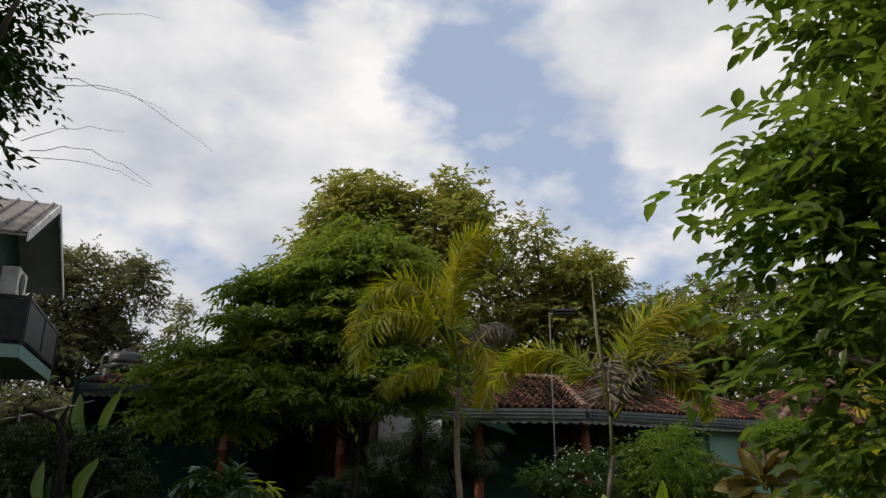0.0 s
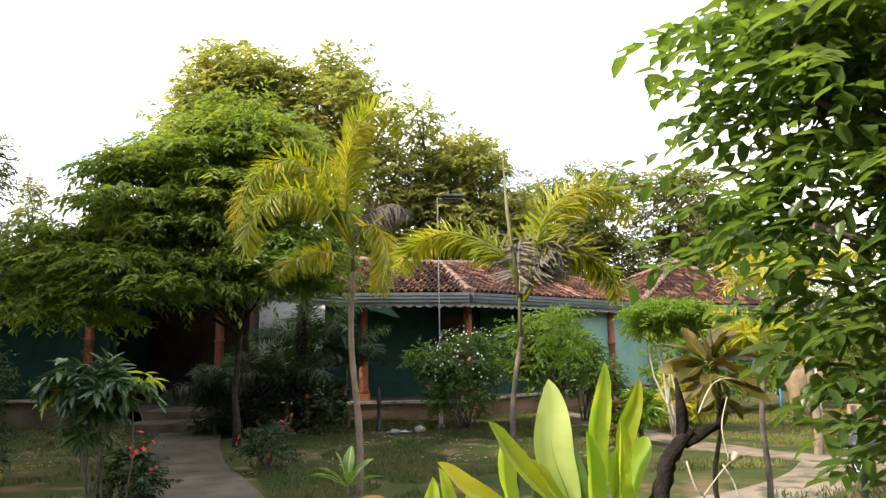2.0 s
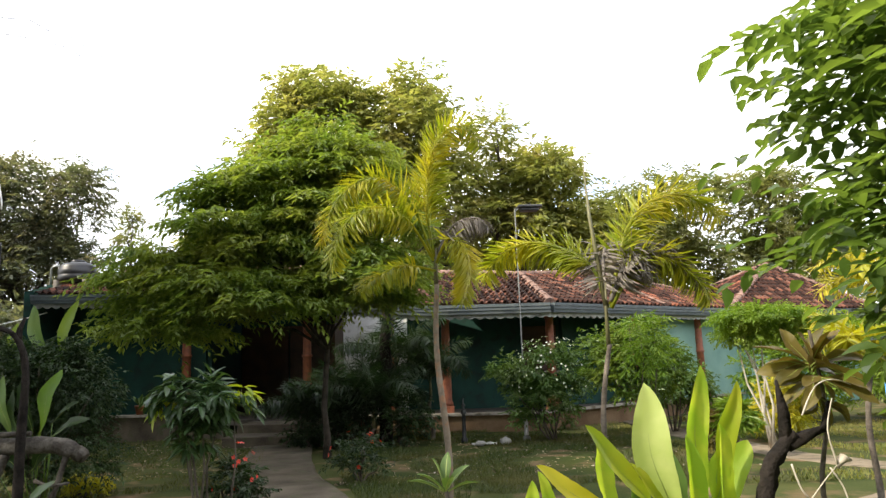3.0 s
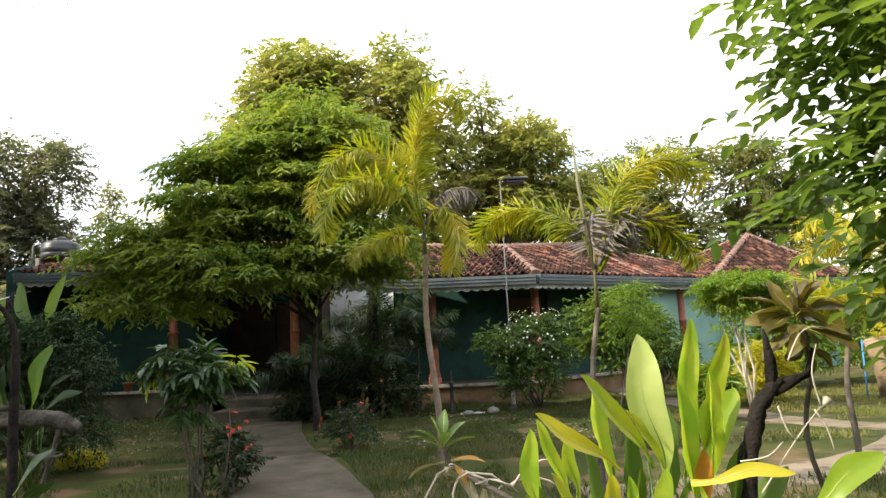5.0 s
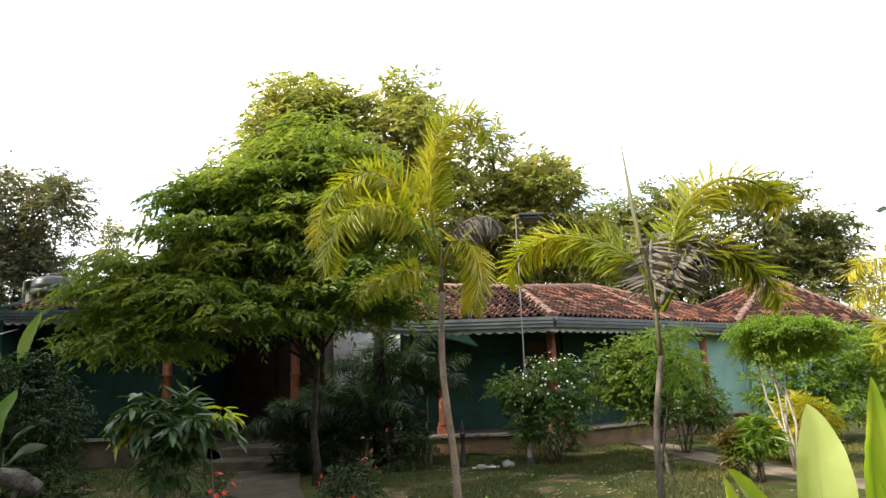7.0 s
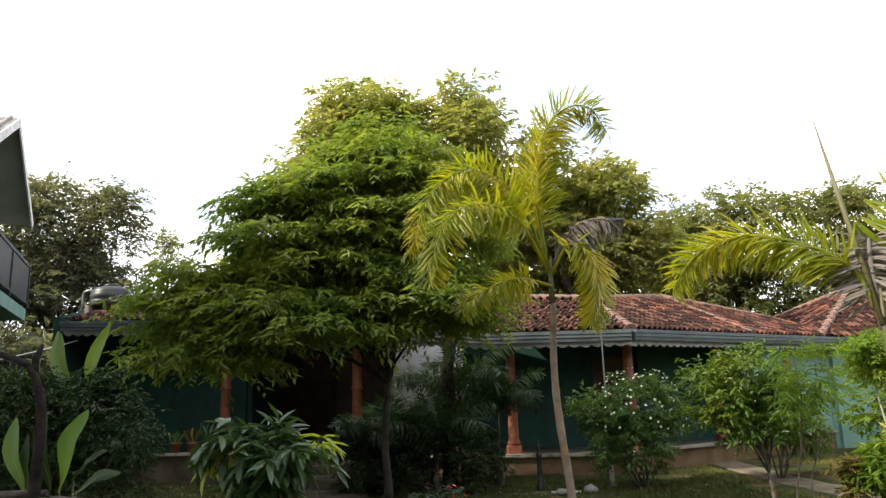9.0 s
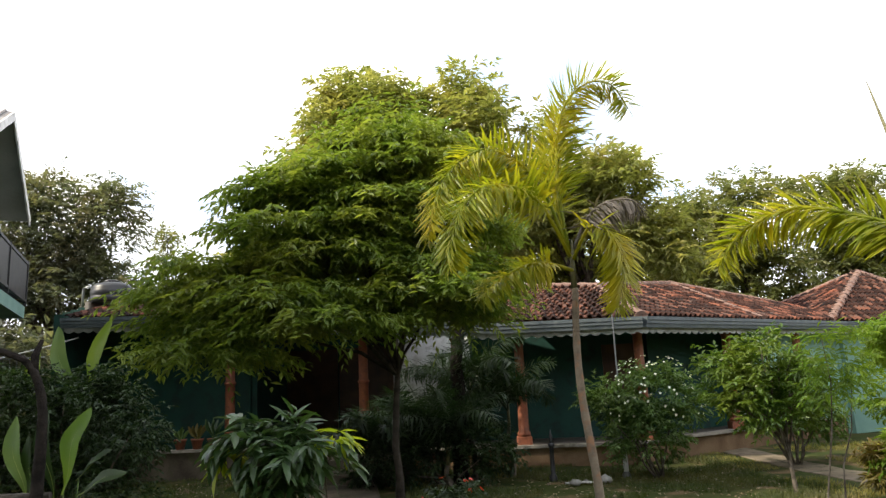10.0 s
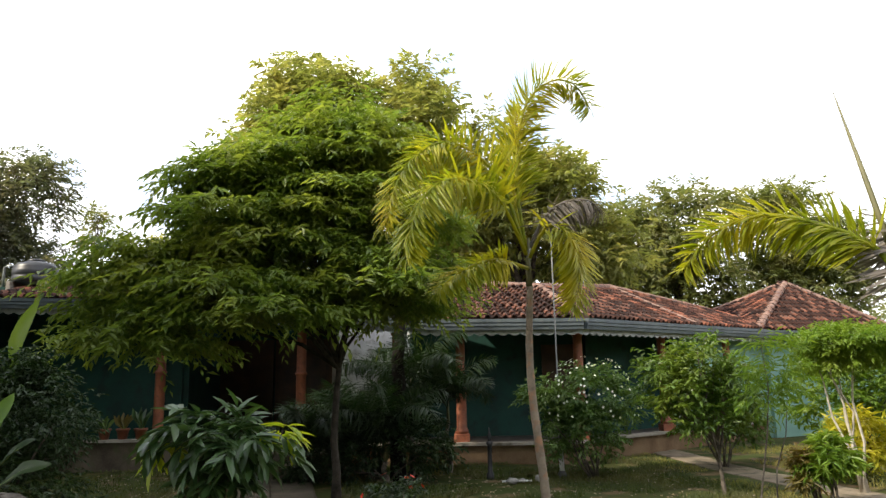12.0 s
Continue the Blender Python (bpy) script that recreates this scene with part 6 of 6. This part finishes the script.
# ---- solar street lamp ----
lamp = thing("solar_lamp", (2.0, 12.85, 0), "solar lamp on a thin grey pole", "street lamp")
bm = bmesh.new()
lathe(bm, [(0.07, -0.05), (0.07, 0.04), (0.03, 0.1), (0.014, 0.14), (0.011, 4.2)], seg=10)
part("pole", bm, POLE, lamp)
bm = bmesh.new()
tube(bm, [(0, 0, 4.15), (0.08, 0, 4.2), (0.16, 0, 4.21)], [0.014] * 3, 7)
part("arm", bm, STEEL, lamp)
bm = bmesh.new()
box(bm, (0.04, -0.13, 4.2), (0.50, 0.13, 4.25), Matrix.Translation((0, 0, 0)), 0.012)
box(bm, (0.1, -0.1, 4.14), (0.44, 0.1, 4.2), None, 0.02)
part("head", bm, BLACK, lamp, "black solar panel and light head")
bm = bmesh.new()
lathe(bm, [(0.04, 0), (0.04, 0.3), (0.03, 0.32)], Matrix.Translation((0.0, 0.0, 0.04)), 10)
part("sleeve", bm, WHITE, lamp, "white base sleeve")

# ---- garden lamps ----
def bollard(place):
    t = thing("garden_lamp", place, "short black garden lamp post with pointed finial", "garden lamp")
    bm = bmesh.new()
    lathe(bm, [(0.06, -0.05), (0.06, 0.05), (0.036, 0.09), (0.034, 0.48), (0.052, 0.5), (0.052, 0.53), (0.034, 0.55)], seg=14)
    part("post", bm, IRON, t)
    bm = bmesh.new()
    lathe(bm, [(0.034, 0.55), (0.02, 0.59), (0.032, 0.63), (0.014, 0.68), (0.006, 0.75)], seg=12)
    part("finial", bm, IRON, t)
    return t


bollard((0.90, 12.95, 0))
lantern = thing("garden_lantern", (3.42, 4.5, 0), "black lantern with clear panes on a post", "garden lamp")
bm = bmesh.new()
lathe(bm, [(0.05, -0.05), (0.05, 0.03), (0.02, 0.06), (0.018, 0.5), (0.04, 0.54), (0.05, 0.57)], seg=12)
part("post", bm, IRON, lantern)
bm = bmesh.new()
lathe(bm, [(0.115, 0.735), (0.12, 0.75), (0.09, 0.785), (0.045, 0.805), (0.02, 0.815), (0.012, 0.84), (0.004, 0.865)], seg=6)
part("cap", bm, IRON, lantern)
glass = bpy.data.materials.new("lantern_glass")
glass.use_nodes = True
gp = glass.node_tree.nodes["Principled BSDF"]
gp.inputs["Transmission Weight"].default_value, gp.inputs["Roughness"].default_value, gp.inputs["Base Color"].default_value = 1.0, 0.12, (0.92, 0.94, 0.92, 1)
for k in range(6):
    a0, a1 = math.pi * k / 3, math.pi * (k + 1) / 3
    bm = bmesh.new()
    vs = [bm.verts.new((r * math.cos(a), r * math.sin(a), z)) for r, a, z in ((0.048, a0, 0.57), (0.048, a1, 0.57), (0.098, a1, 0.735), (0.098, a0, 0.735))]
    bm.faces.new(vs)
    ob = part("pane", bm, glass, lantern)
    ob.visible_shadow = False
    bm = bmesh.new()
    tube(bm, [(0.05 * math.cos(a0), 0.05 * math.sin(a0), 0.56), (0.101 * math.cos(a0), 0.101 * math.sin(a0), 0.738)], [0.005, 0.005], 5)
    part("rib", bm, IRON, lantern)

# ---- stones, pipe and boulder ----
def stone(place, size, seed, mat=STONE, label="pale rounded stone on the grass", name="stone"):
    random.seed(seed)
    bm = bmesh.new()
    bmesh.ops.create_icosphere(bm, subdivisions=2, radius=1.0)
    for v in bm.verts:
        k = 1 + 0.28 * noise.noise(v.co * 1.6 + Vector((seed, 0, 0)))
        v.co = Vector((v.co.x * size[0] * k, v.co.y * size[1] * k, v.co.z * size[2] * k))
    for f in bm.faces:
        f.smooth = True
    ob = part(name, bm, mat)
    ob.location = place
    return tagged(ob, label, "stone")


stone((1.55, 12.35, 0.05), (0.10, 0.08, 0.07), 1)
stone((1.12, 12.35, 0.03), (0.09, 0.07, 0.05), 2)
stone((1.3, 12.5, 0.01), (0.05, 0.05, 0.035), 3)
log = thing("fallen_log", (-3.44, 6.7, 0.12), "grey weathered driftwood log propped on its roots", "log")
random.seed(14)
bm = bmesh.new()
tube(bm, smooth([(-1.1, 0.12, 0.58), (-0.5, 0.06, 0.66), (0.0, 0.02, 0.69), (0.32, 0.0, 0.67), (0.50, -0.01, 0.57)]), [0.085 - 0.0012 * i for i in range(15)] + [0.062, 0.045], 12, 0.09)
part("trunk", bm, DRIFT, log)
for line, r in ((((-0.9, 0.05, 0.70), (-0.4, -0.02, 0.78), (0.05, -0.05, 0.80)), 0.035), (((0.34, 0.0, 0.62), (0.30, -0.05, 0.4), (0.18, -0.1, -0.05)), 0.028), (((-0.2, 0.0, 0.62), (-0.26, -0.06, 0.35), (-0.4, -0.1, -0.05)), 0.05), (((0.1, -0.05, 0.4), (0.25, -0.1, 0.36), (0.42, -0.12, 0.38)), 0.018)):
    bm = bmesh.new()
    tube(bm, smooth(line), [r * (1 - 0.05 * i) for i in range(9)], 8, 0.14)
    part("branch", bm, DRIFT, log)
bm = bmesh.new()
tube(bm, [(0.98, 12.42, 0.015), (1.2, 12.40, 0.02), (1.42, 12.40, 0.015)], [0.014] * 3, 8)
tagged(part("pipe", bm, WHITE), "white plastic pipe lying on the grass", "pipe")



def potted_plant(place, seed, mat, tall):
    rng_p = random.Random(seed)
    t = thing("potted_plant", place, "small leafy plant in a clay pot on the verandah edge", "potted plant", "pots on the verandah")
    bm = bmesh.new()
    lathe(bm, [(0.075, 0.0), (0.105, 0.15), (0.12, 0.155), (0.12, 0.19), (0.10, 0.19), (0.095, 0.16)])
    part("pot", bm, TERRACOTTA, t)
    rng_l = np.random.default_rng(seed)
    for k in range(9):
        a = k * 2.4 + rng_p.random()
        base = Vector((0.02 * math.sin(a), 0.02 * math.cos(a), 0.17))
        tip = base + Vector((0.16 * math.sin(a), 0.16 * math.cos(a), tall * rng_p.uniform(0.55, 1.0)))
        blade_mesh, rib = paddle(rng_l, base, tip, 0.06, 0.03, (0, -1, 0.3), roll=rng_p.uniform(-0.6, 0.6))
        part("midrib", rib, RIB, part("leaf", blade_mesh, mat, t))


potted_plant((-5.38, 15.52, FLOOR + 0.18), 41, LEAF_BROWN, 0.34)
potted_plant((-5.72, 15.58, FLOOR + 0.18), 42, LEAF_MID, 0.30)
potted_plant((-5.05, 15.46, FLOOR + 0.18), 43, LEAF_MANGO, 0.42)

# ---- wire fence and cable ----
fence = thing("wire_fence", (-8.3, 14.0, 0), "low wire fence on thin posts before the undergrowth", "fence")
for k in range(4):
    bm = bmesh.new()
    tube(bm, [(-1.6 + k * 0.75, 0, 0), (-1.6 + k * 0.75, 0, 2.35)], [0.025, 0.025], 7)
    part("post", bm, STEEL, fence)
for z in (0.5, 0.9, 1.3, 1.7, 2.0, 2.3):
    bm = bmesh.new()
    tube(bm, [(-2.2, 0, z), (0, 0, z - 0.01), (0.8, 0, z)], [0.008] * 3, 5)
    part("wire", bm, STEEL, fence)
for k in range(20):
    bm = bmesh.new()
    tube(bm, [(-1.6 + k * 0.12, 0.01, 0.5), (-1.6 + k * 0.12, 0.01, 2.3)], [0.004] * 2, 4)
    part("wire", bm, STEEL, fence)
bm = bmesh.new()
tube(bm, bend((-9.6, 13.2, 2.0), (-7.75, 15.6, 2.75), -0.02, 8, 0.0), [0.012] * 9, 6)
tagged(part("cable", bm, WHITE), "pale cable slung towards the house", "cable")
dead = thing("dead_trunk", (-3.42, 6.5, 0.1), "dark broken trunk leaning among the leaves", "tree trunk")
bm = bmesh.new()
tube(bm, smooth([(0.03, 0, -0.1), (0.02, 0, 0.7), (0.03, 0, 1.33), (-0.05, 0, 1.62), (-0.18, 0, 1.72), (-0.42, 0, 1.79)], 3), [0.040 - 0.0014 * i for i in range(16)], 9, 0.14)
part("trunk", bm, CHARRED, dead)
bm = bmesh.new()
tube(bm, [(-0.05, 0, 1.60), (-0.06, 0.03, 1.72), (-0.03, 0.05, 1.82)], [0.03, 0.024, 0.012], 8, 0.12)
part("branch", bm, CHARRED, dead)

# ---- far corner of the garden: carved stump, stools and posts ----
OLDWOOD = material("old_wood", (0.17, 0.115, 0.07), (0.30, 0.22, 0.14), 6, 0.9, 0.6, 50)
carved = thing("tree_stump", (8.3, 11.6, 0), "pale hollow tree stump standing as an ornament", "stump")
bm = bmesh.new()
tube(bm, [(0, 0, -0.1), (-0.03, 0, 0.3), (-0.08, 0, 0.65), (-0.16, 0, 0.95)], [0.20, 0.19, 0.2, 0.24], 12, 0.16)
part("trunk", bm, OLDWOOD, carved)
bm = bmesh.new()
tube(bm, [(0.08, 0, 0.1), (0.2, 0, 0.55), (0.22, 0, 0.9)], [0.14, 0.15, 0.17], 10, 0.16)
part("branch", bm, OLDWOOD, carved)
rng = np.random.default_rng(90)
d = unit(rng.normal(size=(90, 3)))
pom = part("flower_ball", leaves("flower_ball", d * 0.05 + np.array([8.1, 11.5, 1.1]), d, np.cross(d, rng.normal(size=(90, 3))), np.full(90, 0.12), np.full(90, 0.03)), LEAF_YELLOW)
tagged(pom, "round yellow spiky plant on top of the stump", "plant")
bm = bmesh.new()
tube(bm, [(7.3, 9.95, -0.1), (7.31, 9.95, 0.7), (7.25, 9.95, 1.45)], [0.05, 0.047, 0.045], 9, 0.04)
tagged(part("post", bm, WHITE), "whitewashed wooden post in the lawn", "post")
bm = bmesh.new()
tube(bm, [(7.85, 11.6, -0.05), (7.86, 11.6, 0.95)], [0.014, 0.014], 8)
tagged(part("post", bm, material("blue_paint", (0.03, 0.16, 0.42), (0.06, 0.24, 0.55), 5, 0.5, 0.05)), "thin blue-painted post in the lawn", "post")
for x, y, h in ((8.3, 10.3, 0.4), (8.75, 10.35, 0.32)):
    t = thing("stump_stool", (x, y, 0), "cut log seat standing on the lawn", "stool", "log seats")
    bm = bmesh.new()
    tube(bm, [(0, 0, -0.05), (0, 0, h * 0.5), (0, 0, h)], [0.19, 0.17, 0.18], 14, 0.07)
    part("log", bm, OLDWOOD, t)
    bm = bmesh.new()
    lathe(bm, [(0.165, h - 0.005), (0.16, h + 0.012)], seg=16)
    part("seat", bm, OLDWOOD, t)

# ---- roof tiles, last ----
rng = np.random.default_rng(7)
poses = roof_tiles((B1, H0, RC, RB1), rng) + roof_tiles((H0, H1, RM, RC), rng) + roof_tiles((H1, D1, RD, RM), rng)
poses.sort(key=lambda m: m.translation.y)
lay_tiles(poses + roof_tiles((A1, BM, RBM, RA1), rng) + roof_tiles((BM, B1, Vector(B1).lerp(Vector(RB1), 0.3), Vector(BM).lerp(Vector(RBM), 0.3)), rng) + roof_tiles((A0, A1, RA1, RA0), rng), house, home, 300)
lay_tiles(roof_tiles((K2, E2, AP, AP), rng) + roof_tiles((L2, K2, AP, AP), rng) + roof_tiles((E2, B2, AP, AP), rng), hip_house, P2, 290)
